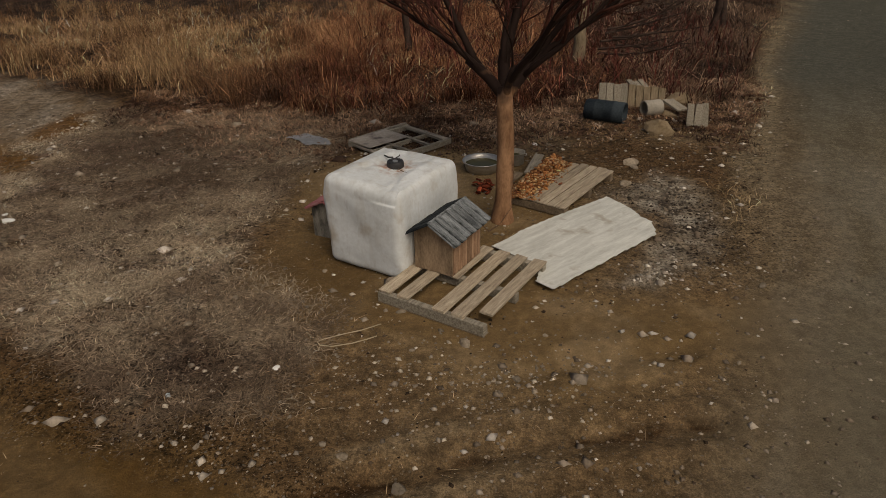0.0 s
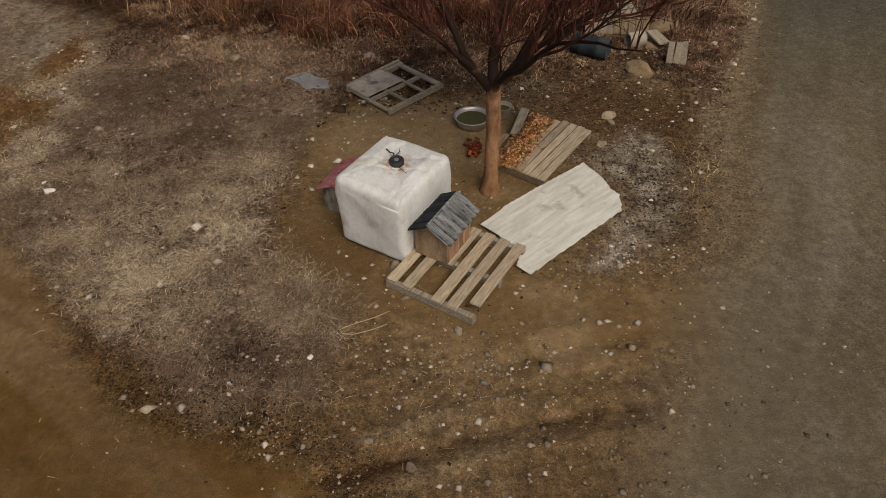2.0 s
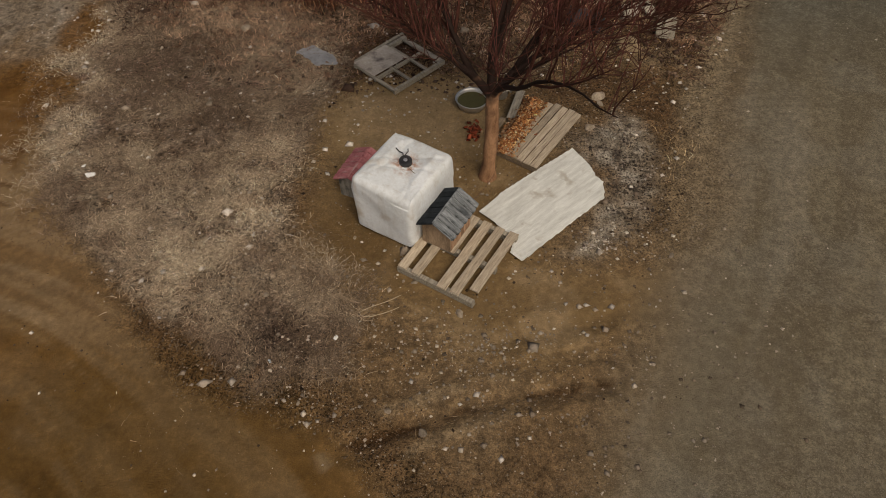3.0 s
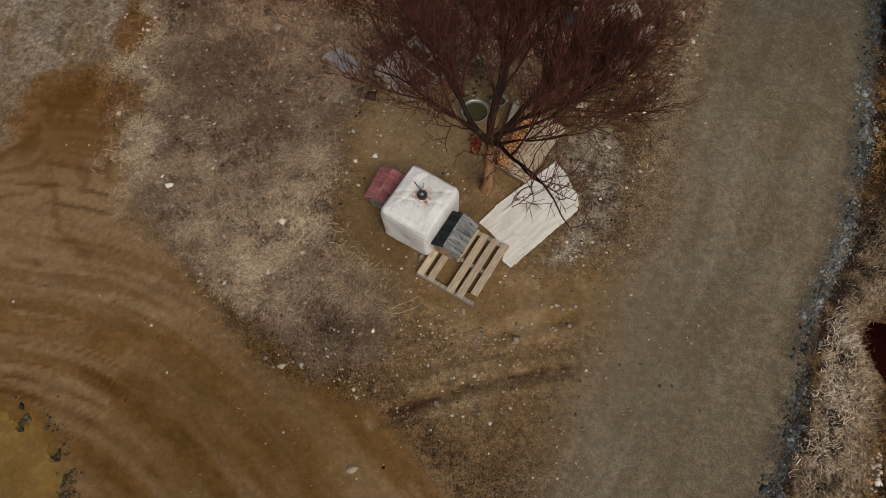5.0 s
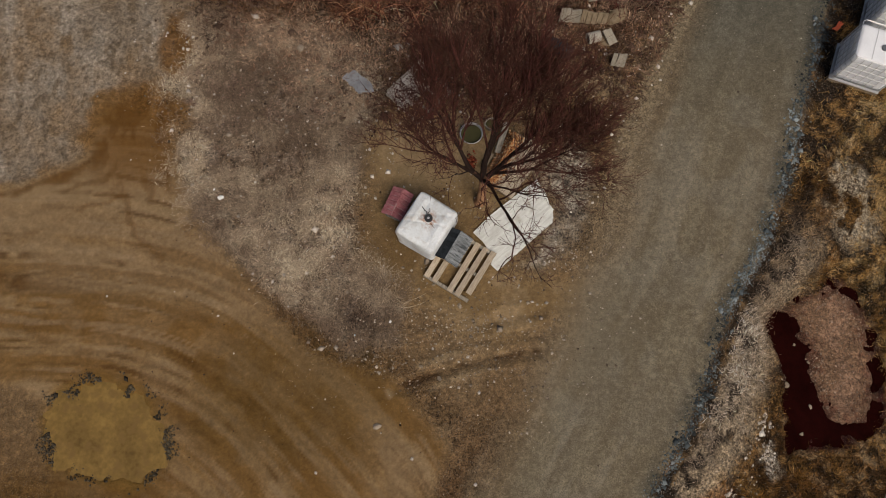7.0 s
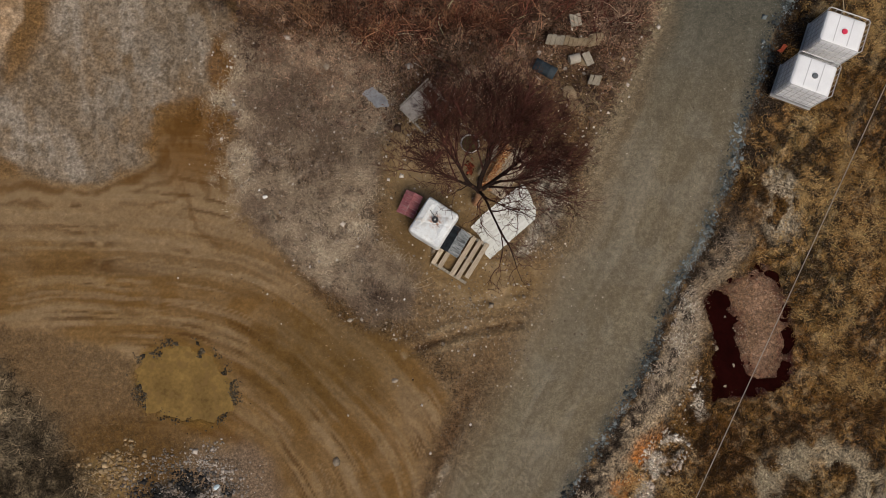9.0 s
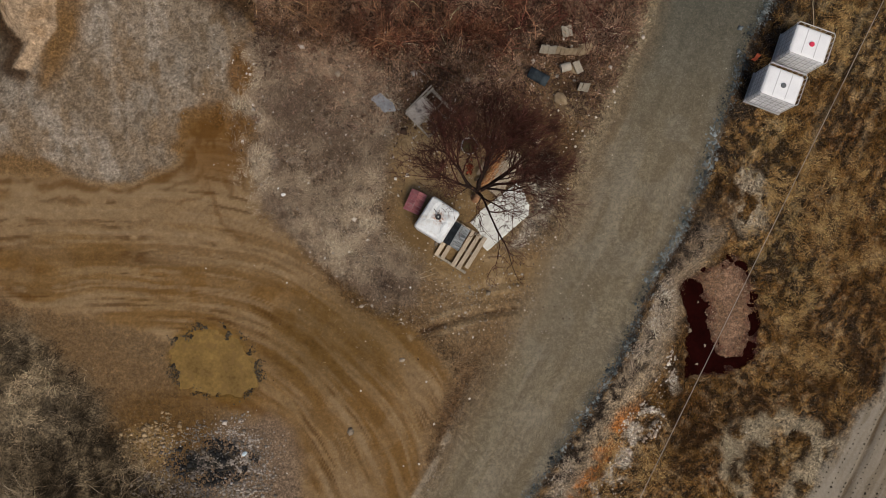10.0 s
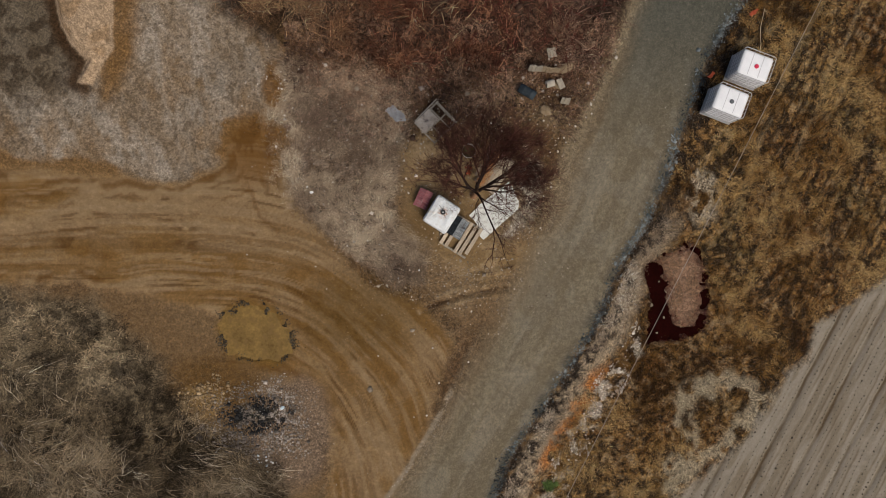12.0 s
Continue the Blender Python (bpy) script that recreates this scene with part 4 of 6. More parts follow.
def build_tank():
    tank = thing("water_tank", TANK, "dirty white plastic tank without its cage, standing on the soil", "water tank")
    bm = rounded_block(0.91, 1.03, 0.94, 0.085, 44)
    for v in bm.verts:
        x, y, z = v.co
        side = smooth(0.0, 0.3, z) * smooth(0.94, 0.7, z)
        n = noise.noise(Vector((x * 2.2, y * 2.2, z * 2.2)))
        v.co.x += 0.014 * n + 0.014 * side * (1 if x > 0 else -1) * (abs(x) > 0.3)
        v.co.y += 0.014 * noise.noise(Vector((x * 2 + 5, y * 2, z * 2))) + 0.012 * side * (1 if y > 0 else -1) * (abs(y) > 0.3)
        if z > 0.8:
            # sagging crown with two shallow welts and a crease
            v.co.z += 0.012 * n - 0.025 * math.exp(-((x * 0.8 + y * 0.6) / 0.2) ** 2) * (abs(x) < 0.42)
            v.co.z += 0.016 * math.exp(-(((x - 0.28) / 0.05) ** 2)) * (abs(y) < 0.4) + 0.016 * math.exp(-(((x + 0.28) / 0.05) ** 2)) * (abs(y) < 0.4)
        for nx, ny, off, deep in ((0.9, 0.43, 0.1, 0.014), (-0.5, 0.87, 0.12, 0.012), (0.3, -0.95, 0.05, 0.014), (0.97, -0.2, -0.2, 0.01)):
            if z > 0.85 and abs(x) < 0.4 and abs(y) < 0.46:
                v.co.z -= deep * math.exp(-((x * nx + y * ny - off + 0.03 * math.sin(9 * (x - y))) / 0.022) ** 2)
        if z < 0.8:
            k = 0.006 * noise.noise(Vector((x * 5 + z * 3, y * 5, z * 6)))
            v.co.x += k * (1 if x > 0 else -1)
            v.co.y += k * (1 if y > 0 else -1)
        if y < -0.4 and z < 0.35 and x > 0.2:
            v.co.y += 0.05 * (0.35 - z) * math.exp(-((x - 0.42) / 0.1) ** 2)
    part("tank_body", bm, TANK_SKIN, tank, smooth_faces=True)
    lid = part("lid", lathe([(0.085, 0.9), (0.085, 0.955), (0.078, 0.97), (0.05, 0.97), (0.047, 0.96), (0.03, 0.96)], 28, True, True), RUBBER, tank, "black screw lid", m=pose(0.0, 0.07, 0))
    part("lid_centre", lathe([(0.026, 0.958), (0.026, 0.97), (0.018, 0.974)], 20, True, True), STEEL, lid, "pale vent plug in the lid")
    bm = bmesh.new()
    tube(bm, [(-0.05, 0.1, 0.955), (-0.1, 0.16, 0.96), (-0.16, 0.17, 0.945), (-0.24, 0.21, 0.94)], [0.008] * 4, 6)
    tube(bm, [(-0.06, 0.14, 0.955), (-0.05, 0.21, 0.97), (-0.09, 0.26, 0.955)], [0.006] * 3, 6)
    part("cord", bm, RUBBER, tank, "black cord tied to the lid", smooth_faces=True)
    bm = bmesh.new()
    tube(bm, [(0.09, 0.0, 0.925), (0.18, -0.03, 0.92), (0.28, -0.06, 0.93), (0.4, -0.1, 0.915)], [0.004, 0.006, 0.006, 0.003], 5)
    part("crease_line", bm, WOOD_DARK, tank, "thin dark line along the crease")


build_tank()


# ---- dog huts ----
def gable(width, height, rise, thick):
    """An upright five-cornered gable board, its foot at z = 0, facing y."""
    bm = bmesh.new()
    prof = [(-width / 2, 0), (width / 2, 0), (width / 2, height), (0, height + rise), (-width / 2, height)]
    front = [bm.verts.new((x, -thick / 2, z)) for x, z in prof]
    back = [bm.verts.new((x, thick / 2, z)) for x, z in prof]
    bm.faces.new(front)
    bm.faces.new(back[::-1])
    for k in range(5):
        bm.faces.new((front[k], back[k], back[(k + 1) % 5], front[(k + 1) % 5]))
    bmesh.ops.recalc_face_normals(bm, faces=bm.faces[:])
    bmesh.ops.bevel(bm, geom=bm.edges[:], offset=0.003, segments=1, affect="EDGES")
    return bm


def dog_hut(m, label, width, depth, height, rise, over, wall, wall_side, slope_left, slope_right, rows, name="dog_hut"):
    hut = thing(name, m, label, "dog house")
    for y, nm in ((-depth / 2 + 0.008, "gable_board"), (depth / 2 - 0.008, "gable_board")):
        part(nm, gable(width, height, rise, 0.016), wall, hut, m=pose(0, y, 0))
    for x in (-1, 1):
        side = part("side_wall", box(0.014, depth - 0.034, height - 0.01, bevel=0.002), wall_side, hut, m=pose(x * (width / 2 - 0.008), 0, 0))
        for k in range(6):
            part("cladding_board", box(0.006, (depth - 0.04) / 6 - 0.006, height - 0.03, bevel=0.002, jitter=0.001), wall_side, side, m=pose(x * 0.0105, -(depth - 0.04) / 2 + (k + 0.5) * (depth - 0.04) / 6, 0.008))
    ang = math.degrees(math.atan2(rise, width / 2))
    run = math.hypot(width / 2, rise) + over
    roof = part("roof", box(0.03, depth + 2 * over - 0.02, 0.012, bevel=0.003), slope_right, hut, "ridge board", m=pose(0, 0, height + rise + 0.018))
    for sgn, mat in ((-1, slope_left), (1, slope_right)):
        base = pose(0, 0, height + rise + 0.006, 0, sgn * ang, 0)
        part("roof_board", box(run, depth + 2 * over, 0.012, bevel=0.002), mat, roof, m=pose(0, 0, -height - rise - 0.018) @ base @ pose(sgn * (run / 2), 0, 0))
        for k in range(rows):
            w = (depth + 2 * over) / rows
            y = -(depth + 2 * over) / 2 + (k + 0.5) * w
            part("shingle", box(run + random.uniform(-0.004, 0.018), w * 0.86, 0.014, bevel=0.004, jitter=0.003), mat, roof,
                 m=pose(0, 0, -height - rise - 0.018) @ base @ pose(sgn * (run / 2 + 0.004), y, 0.011 + (0.003 if k % 2 else 0), random.uniform(-4, 4), 0, random.uniform(-0.8, 0.8)))
    return hut


dog_hut(pose(-0.01, 5.575, 0.135, 0, 0, -31), "small plywood dog house with a ridged slate-grey roof on a pallet", 0.41, 0.55, 0.385, 0.12, 0.08, PLY, PLY_RED, ROOF_DARK, ROOF_GREY, 7)
dog_hut(pose(-1.19, 6.6, 0.0, 0, 0, -25), "low dog house with a faded red roof and mouldy walls", 0.37, 0.56, 0.34, 0.09, 0.05, HUT_GREY, HUT_GREY, ROOF_RED, ROOF_RED, 6)


# ---- pallets and boards ----
def pallet_near():
    p = thing("wooden_pallet", pose(-0.66, 5.04, 0.0, 0, 0, -32.5), "pale wooden pallet with broken slats under the dog house", "pallet")
    for y, name in ((0.04, 0), (0.62, 1), (1.2, 2)):
        part("stringer", box(1.1, 0.07, 0.095, (0.55, 0, 0), 0.004, jitter=0.003), WOOD_GREY, p, m=pose(0, y, 0.012))
    slats = ((0.0, 0.02, 1.24), (0.2, 0.02, 1.24), (0.39, 0.55, 1.24), (0.585, 0.0, 1.24), (0.77, 0.02, 1.24), (0.965, 0.17, 1.25))
    for x, y0, y1 in slats:
        part("slat", box(0.125, y1 - y0, 0.022, (0, 0, 0), 0.003, jitter=0.004), WOOD_PALLET, p, m=pose(x + 0.065, (y0 + y1) / 2, 0.109, random.uniform(-0.3, 0.3), 0, random.uniform(-0.5, 0.5)))
    for y in (0.05, 1.19):
        part("base_board", box(1.1, 0.09, 0.012, (0.55, 0, 0), 0.002), WOOD_DARK, p, m=pose(0, y, 0.0))


def deck_pallet():
    p = thing("wooden_pallet", pose(1.31, 6.74, 0.0, 0, 0, -36), "grey boarded pallet beside the tree under a heap of scraps", "pallet")
    for y in (0.06, 0.7, 1.34):
        part("stringer", box(0.86, 0.08, 0.1, (-0.43, 0, 0), 0.004, jitter=0.003), WOOD_DARK, p, m=pose(0, y, 0.0))
    for k, (x, y0, y1) in enumerate(((0.0, 0.0, 1.4), (0.118, 0.0, 1.42), (0.236, 0.0, 1.41), (0.354, 0.01, 1.42), (0.474, 0.0, 1.38), (0.59, 0.02, 1.3), (0.71, 0.0, 0.9))):
        part("deck_board", box(0.104, y1 - y0, 0.02, bevel=0.004, jitter=0.003), WOOD_PALLET if k < 5 else WOOD_DARK, p, m=pose(-x - 0.058, (y0 + y1) / 2, 0.101, 0, 0, random.uniform(-0.3, 0.3)))
    part("front_board", box(0.86, 0.018, 0.085, (-0.43, 0, 0), 0.003), WOOD_DARK, p, m=pose(0, 0.008, 0.01))


def frame_pallet():
    p = thing("pallet_frame", pose(-0.76, 8.56, 0.0, 0, 0, 43.5), "broken pallet frame half covered by a greyed plywood sheet", "pallet")
    for y, l0, l1 in ((0.035, 0.0, 1.14), (1.0, 0.0, 1.16)):
        part("rail", box(l1 - l0, 0.06, 0.08, ((l0 + l1) / 2, 0, 0), 0.004, jitter=0.004), WOOD_GREY, p, m=pose(0, y, 0.02))
    for x, w in ((0.03, 0.06), (0.40, 0.05), (0.78, 0.05), (1.09, 0.1)):
        part("crossbar", box(w, 0.9, 0.035, (x, 0.52, 0), 0.003, jitter=0.003), WOOD_GREY, p, m=pose(0, 0, 0.05 if w < 0.1 else 0.062))
    part("middle_rail", box(1.1, 0.045, 0.06, (0.55, 0, 0), 0.003), WOOD_GREY, p, m=pose(0, 0.5, 0.02))
    part("plywood_panel", box(0.72, 0.52, 0.014, (0.37, 0.78, 0), 0.003, jitter=0.006), PLY_GREY, p, "greyed plywood panel", m=pose(0, 0, 0.104))
    part("loose_rail", box(1.12, 0.05, 0.05, (0, 0, 0), 0.004), WOOD_GREY, p, m=pose(0.62, 1.08, 0.06, 0, 0, 1.5))


pallet_near()
deck_pallet()
frame_pallet()


def outline_sheet(name, outline, thick, lift, mat, label, category, ragged=0.02, wave=0.03, step=0.045):
    """A thin sheet cut to an outline, laid on the ground with its own waves."""
    xs = [p[0] for p in outline]
    ys = [p[1] for p in outline]
    gx, gy = np.meshgrid(np.arange(min(xs) - 0.1, max(xs) + 0.1, step), np.arange(min(ys) - 0.1, max(ys) + 0.1, step))
    d = inside(outline, gx, gy) + (fbm(gx * 9, gy * 9, 61, 3) - 0.5) * 2 * ragged
    keep = d > 0
    bm = bmesh.new()
    rows_, cols = gx.shape
    made = {}
    high = np.maximum(ground_height(gx.ravel(), gy.ravel()), 0).reshape(gx.shape) + lift + wave * (fbm(gx * 1.6, gy * 1.6, 63) - 0.4)

    def vert(i, j):
        if (i, j) not in made:
            x, y = gx[i, j], gy[i, j]
            x += random.uniform(-1, 1) * step * 0.1
            made[i, j] = bm.verts.new((x, y, high[i, j]))
        return made[i, j]

    for i in range(rows_ - 1):
        for j in range(cols - 1):
            quad = ((i, j), (i, j + 1), (i + 1, j + 1), (i + 1, j))
            ok = [q for q in quad if keep[q]]
            if len(ok) >= 3:
                bm.faces.new([vert(*q) for q in ok])
    top = bm.faces[:]
    got = bmesh.ops.extrude_face_region(bm, geom=top)
    bmesh.ops.translate(bm, verts=[g for g in got["geom"] if isinstance(g, bmesh.types.BMVert)], vec=(0, 0, -thick))
    bmesh.ops.recalc_face_normals(bm, faces=bm.faces[:])
    return tagged(part(name, bm, mat), label, category)


outline_sheet("hardboard_sheet", [(0.44, 6.0), (0.78, 6.36), (1.9, 7.22), (2.1, 6.86), (2.16, 6.62), (2.24, 6.5), (2.21, 6.2), (1.6, 5.69), (0.95, 5.12), (0.80, 5.28), (0.86, 5.5), (0.76, 5.58), (0.66, 5.76)], 0.008, 0.05, SHEET, "large off-white board lying flat with torn, cracked edges", "board", 0.006, 0.03, 0.02)
outline_sheet("plastic_sheet", [(-2.55, 9.78), (-2.24, 9.98), (-1.8, 9.62), (-1.74, 9.4), (-2.1, 9.34)], 0.004, 0.03, FILM, "small crumpled sheet of cloudy grey plastic on the turf", "plastic sheet", 0.03, 0.05, 0.03)

# loose plank and scraps on the boarded pallet
plank = part("plank", box(0.13, 0.68, 0.022, bevel=0.004, jitter=0.006), WOOD_GREY, m=pose(1.14, 8.14, 0.125, 1.0, 0, -19))
tagged(plank, "loose weathered plank lying across the boarded pallet", "plank")
plank = part("plank", box(0.1, 0.45, 0.022, bevel=0.004, jitter=0.006), WOOD_DARK, m=pose(0.80, 7.62, 0.125, 0, 2, -31))
tagged(plank, "short dark plank on the pallet beside the trunk", "plank")


# ---- basin and pot ----
BASIN_AT, POT_AT = (0.46, 8.30), (0.92, 8.52)


def basin():
    b = thing("basin", pose(BASIN_AT[0], BASIN_AT[1], 0.0) @ Matrix.Scale(0.84, 4), "large round metal basin half full of green water", "basin")
    part("bowl", lathe([(0.2, 0.0), (0.25, 0.01), (0.285, 0.12), (0.295, 0.16), (0.315, 0.165), (0.315, 0.175), (0.29, 0.172), (0.278, 0.12), (0.245, 0.02), (0.0005, 0.018)], 40, True, False), ALU, b, smooth_faces=True)
    part("water", lathe([(0.272, 0.098), (0.272, 0.104), (0.1, 0.1045), (0.0005, 0.1045)], 40, True, False), BASIN_WATER, b, "stale green water")


def pot():
    p = thing("cooking_pot", pose(POT_AT[0], POT_AT[1], 0.0) @ Matrix.Scale(0.85, 4), "old dull metal cooking pot with a dark inside", "pot")
    part("pot_body", lathe([(0.13, 0.0), (0.15, 0.015), (0.155, 0.19), (0.168, 0.195), (0.168, 0.203), (0.15, 0.2), (0.145, 0.03), (0.0005, 0.025)], 32, True, False), CLAYPOT, p, smooth_faces=True)
    for sx in (-1, 1):
        bm = bmesh.new()
        tube(bm, [(sx * 0.155, -0.04, 0.15), (sx * 0.19, -0.035, 0.155), (sx * 0.19, 0.035, 0.155), (sx * 0.155, 0.04, 0.15)], [0.006] * 4, 6)
        part("pot_handle", bm, ALU, p)
    part("pot_water", lathe([(0.143, 0.12), (0.143, 0.125), (0.0005, 0.1255)], 32, True, False), BASIN_WATER, p, "dark liquid")


basin()
pot()


# ---- the caged tanks beyond the road ----
def caged_tank(m, label, cap):
    c = thing("caged_water_tank", m, label, "water tank", "caged tanks beyond the road")
    W, D, H0, H1 = 1.17, 0.97, 0.15, 1.08
    bottle = part("bottle", rounded_block(W - 0.06, D - 0.06, H1 - H0 - 0.03, 0.08, 12), PLASTIC_NEW, c, "white plastic bottle", m=pose(0, 0, H0), smooth_faces=True)
    # grey strips stand in for the soft shade of two moulded grooves
    for x in (-0.19, 0.19):
        part("top_groove", box(0.02, D - 0.2, 0.006, bevel=0.002), GROOVE, bottle, "thin grey strip for the shade in a top groove", m=pose(x, 0, H1 - H0 - 0.031))
    part("cap", lathe([(0.075, 0), (0.075, 0.03), (0.065, 0.04)], 24, True, True), cap, c, "round screw cap", m=pose(0.03, -0.02, H1 - 0.035))
    for y in (-D / 2 + 0.06, 0, D / 2 - 0.06):
        part("skid", box(W, 0.1, 0.1, bevel=0.006), WOOD_DARK, c, m=pose(0, y, 0.0))
    part("base_plate", box(W, D, 0.03, bevel=0.006), STEEL, c, m=pose(0, 0, 0.1))

    def bar(name, pts, r=0.009):
        part(name, tube(bmesh.new(), pts, [r] * len(pts), 6), STEEL, c)

    for z in (0.18, 0.36, 0.54, 0.72, 0.9, H1 + 0.03):
        r = 0.013 if z > 1 else 0.008
        x, y, q = W / 2, D / 2, 0.06
        loop = [(-x + q, -y, z), (x - q, -y, z), (x, -y + q, z), (x, y - q, z), (x - q, y, z), (-x + q, y, z), (-x, y - q, z), (-x, -y + q, z), (-x + q, -y, z)]
        bar("cage_hoop", loop, r)
    for k in range(7):
        x = -W / 2 + 0.08 + k * (W - 0.16) / 6
        for y in (-D / 2, D / 2):
            bar("cage_bar", [(x, y, 0.12), (x, y, H1 + 0.03)])
    for k in range(6):
        y = -D / 2 + 0.08 + k * (D - 0.16) / 5
        for x in (-W / 2, W / 2):
            bar("cage_bar", [(x, y, 0.12), (x, y, H1 + 0.03)])
    return c


IBC_A = (9.55, 9.84)
IBC_B = (10.46, 11.07)
caged_tank(pose(*IBC_A, gz(*IBC_A) - 0.01, 0, 0, -21.5), "white plastic tank in a steel cage with a dark grey cap", GREY_CAP)
caged_tank(pose(*IBC_B, gz(*IBC_B) - 0.01, 0, 0, -20.5), "white plastic tank in a steel cage with a red cap", RED_CAP)


# ---- the bare tree ----
def limb_points(start, way, length, bend, steps, rng, lift=0.05):
    pts, p, d = [start.copy()], start.copy(), way.normalized()
    for _ in range(steps):
        d = (d + Vector((rng.uniform(-1, 1), rng.uniform(-1, 1), rng.uniform(-0.8, 0.8))) * bend + Vector((0, 0, lift))).normalized()
        p = p + d * (length / steps)
        pts.append(p.copy())
    return pts


def build_tree():
    rng = random.Random(7)
    base = Vector((0.61, 6.72, 0.0))
    tree = thing("tree", pose(*base), "bare fruit tree with a smooth reddish trunk and dense dark twigs", "tree")
    bm = bmesh.new()
    trunk = [(0, 0, -0.08), (0, 0, 0.03), (0.0, 0.0, 0.15), (0.01, -0.01, 0.5), (0.02, 0.0, 0.9), (0.0, 0.01, 1.25), (-0.01, 0.02, 1.52)]
    tube(bm, trunk, [0.15, 0.13, 0.108, 0.094, 0.088, 0.086, 0.082], 20)
    for v in bm.verts:
        k = 0.012 * noise.noise(Vector((v.co.x * 9, v.co.y * 9, v.co.z * 2.5)))
        v.co += Vector((v.co.x, v.co.y, 0)).normalized() * k
    part("trunk", bm, TREE_BARK, tree, smooth_faces=True)
    fork = Vector((-0.01, 0.02, 1.4))
    # each stem: heading, climb, length, radius, and its limbs: heading, climb, length, radius, how twiggy
    stems = (((148, 46, 0.55, 0.062), ((118, 58, 2.4, 0.044, 0.95), (138, 50, 2.2, 0.04, 0.8), (166, 48, 2.1, 0.036, 0.55), (182, 58, 1.5, 0.02, 0.4), (218, 60, 1.2, 0.014, 0.3))),
             ((78, 66, 0.5, 0.07), ((52, 52, 2.5, 0.046, 1.0), (76, 60, 2.7, 0.05, 1.0), (100, 62, 2.6, 0.044, 1.0))),
             ((14, 40, 0.5, 0.064), ((34, 50, 2.3, 0.044, 1.0), (8, 48, 2.1, 0.042, 0.85), (-20, 54, 2.2, 0.034, 0.6), (18, 70, 2.2, 0.034, 0.9))),
             ((-74, 58, 0.4, 0.05), ((-78, 50, 2.9, 0.036, 0.4), (-52, 54, 2.0, 0.024, 0.35), (252, 62, 1.2, 0.014, 0.3))))
    twigs, shoot_twigs = bmesh.new(), bmesh.new()

    def child(pts, f, spread_, length, steps, bend):
        i = min(int(f * (len(pts) - 1)), len(pts) - 2)
        start = pts[i].lerp(pts[i + 1], f * (len(pts) - 1) - i)
        ahead = (pts[i + 1] - pts[i]).normalized()
        out = Vector((start.x, start.y, 0)).normalized() if start.xy.length > 0.05 else Vector((1, 0, 0))
        swing = Vector((rng.uniform(-1, 1), rng.uniform(-1, 1), rng.uniform(-0.3, 0.9))).normalized()
        way = (ahead + swing * spread_ + out * 0.2).normalized()
        return limb_points(start, way, length, bend, steps, rng)

    def sprout(pts, radius, level, thick):
        if level > 2:
            return
        n = max(2, round((8, 7, 4)[level] * (thick if level < 2 else 1)))
        for k in range(n):
            f = (0.34, 0.2, 0.2)[level] + (0.66, 0.8, 0.8)[level] * (k + rng.random()) / n
            length = (0.8, 0.48, 0.3)[level] * rng.uniform(0.55, 1.25) * (1.15 - 0.45 * f)
            r = max(radius * 0.5 * (1.15 - 0.5 * f), (0.0085, 0.0062, 0.0046)[level])
            q = child(pts, f, (0.95, 1.05, 1.1)[level], length, (5, 4, 3)[level], 0.2)
            tube(twigs, q, [r * (1 - 0.55 * s / (len(q) - 1)) for s in range(len(q))], (5, 3, 3)[level], cap=False)
            sprout(q, r, level + 1, thick)

    def shoots(pts, thick):
        """Straight red one-year shoots that stand up from a limb."""
        for _ in range(round(48 * thick * thick)):
            f = rng.uniform(0.3, 1.0) * (len(pts) - 1)
            i = min(int(f), len(pts) - 2)
            start = pts[i].lerp(pts[i + 1], f - i)
            way = Vector((rng.uniform(-0.35, 0.35), rng.uniform(-0.35, 0.35), 1.0))
            q = limb_points(start, way, rng.uniform(0.35, 0.95), 0.07, 3, rng)
            tube(shoot_twigs, q, [0.0055, 0.005, 0.004, 0.0028], 3, cap=False)

    def heading(az, el):
        a, e = radians(az), radians(el)
        return Vector((math.cos(a) * math.cos(e), math.sin(a) * math.cos(e), math.sin(e)))

    for (az, el, length, r), limbs in stems:
        stem_pts = limb_points(fork, heading(az, el), length, 0.12, 4, rng, 0.04)
        stem = part("stem", tube(bmesh.new(), stem_pts, [r, r * 0.92, r * 0.86, r * 0.82, r * 0.72], 12), TREE_BARK, tree, smooth_faces=True)
        for az, el, length, r, thick in limbs:
            way = heading(az, el)
            pts = limb_points(stem_pts[rng.choice((2, 3, 3))], (way + Vector((way.x, way.y, -0.3)) * 0.15).normalized(), length, 0.2, 9, rng, 0.0)
            limb = part("limb", tube(bmesh.new(), pts, [r * (1 - 0.85 * s / 9) for s in range(10)], 8), TREE_BARK, tree, smooth_faces=True)
            sprout(pts, r * 0.5, 0, thick)
            shoots(pts, thick)
            for f in (0.24, 0.4, 0.55):
                q = child(pts, f + rng.uniform(-0.04, 0.04), 0.75, length * rng.uniform(0.55, 0.8), 7, 0.16)
                rr = r * (1 - 0.8 * f) * 0.75
                part("branch", tube(bmesh.new(), q, [rr * (1 - 0.8 * s / 7) for s in range(8)], 7), CROWN_BARK, limb, smooth_faces=True)
                sprout(q, rr * 0.55, 0, thick)
                shoots(q, thick)
    part("crown", twigs, CROWN_BARK, tree, "open crown of fine dark bare twigs")
    tagged(part("shoot_growth", shoot_twigs, TWIG, tree), "thin upright dark red shoots", kind="stuff")


build_tree()


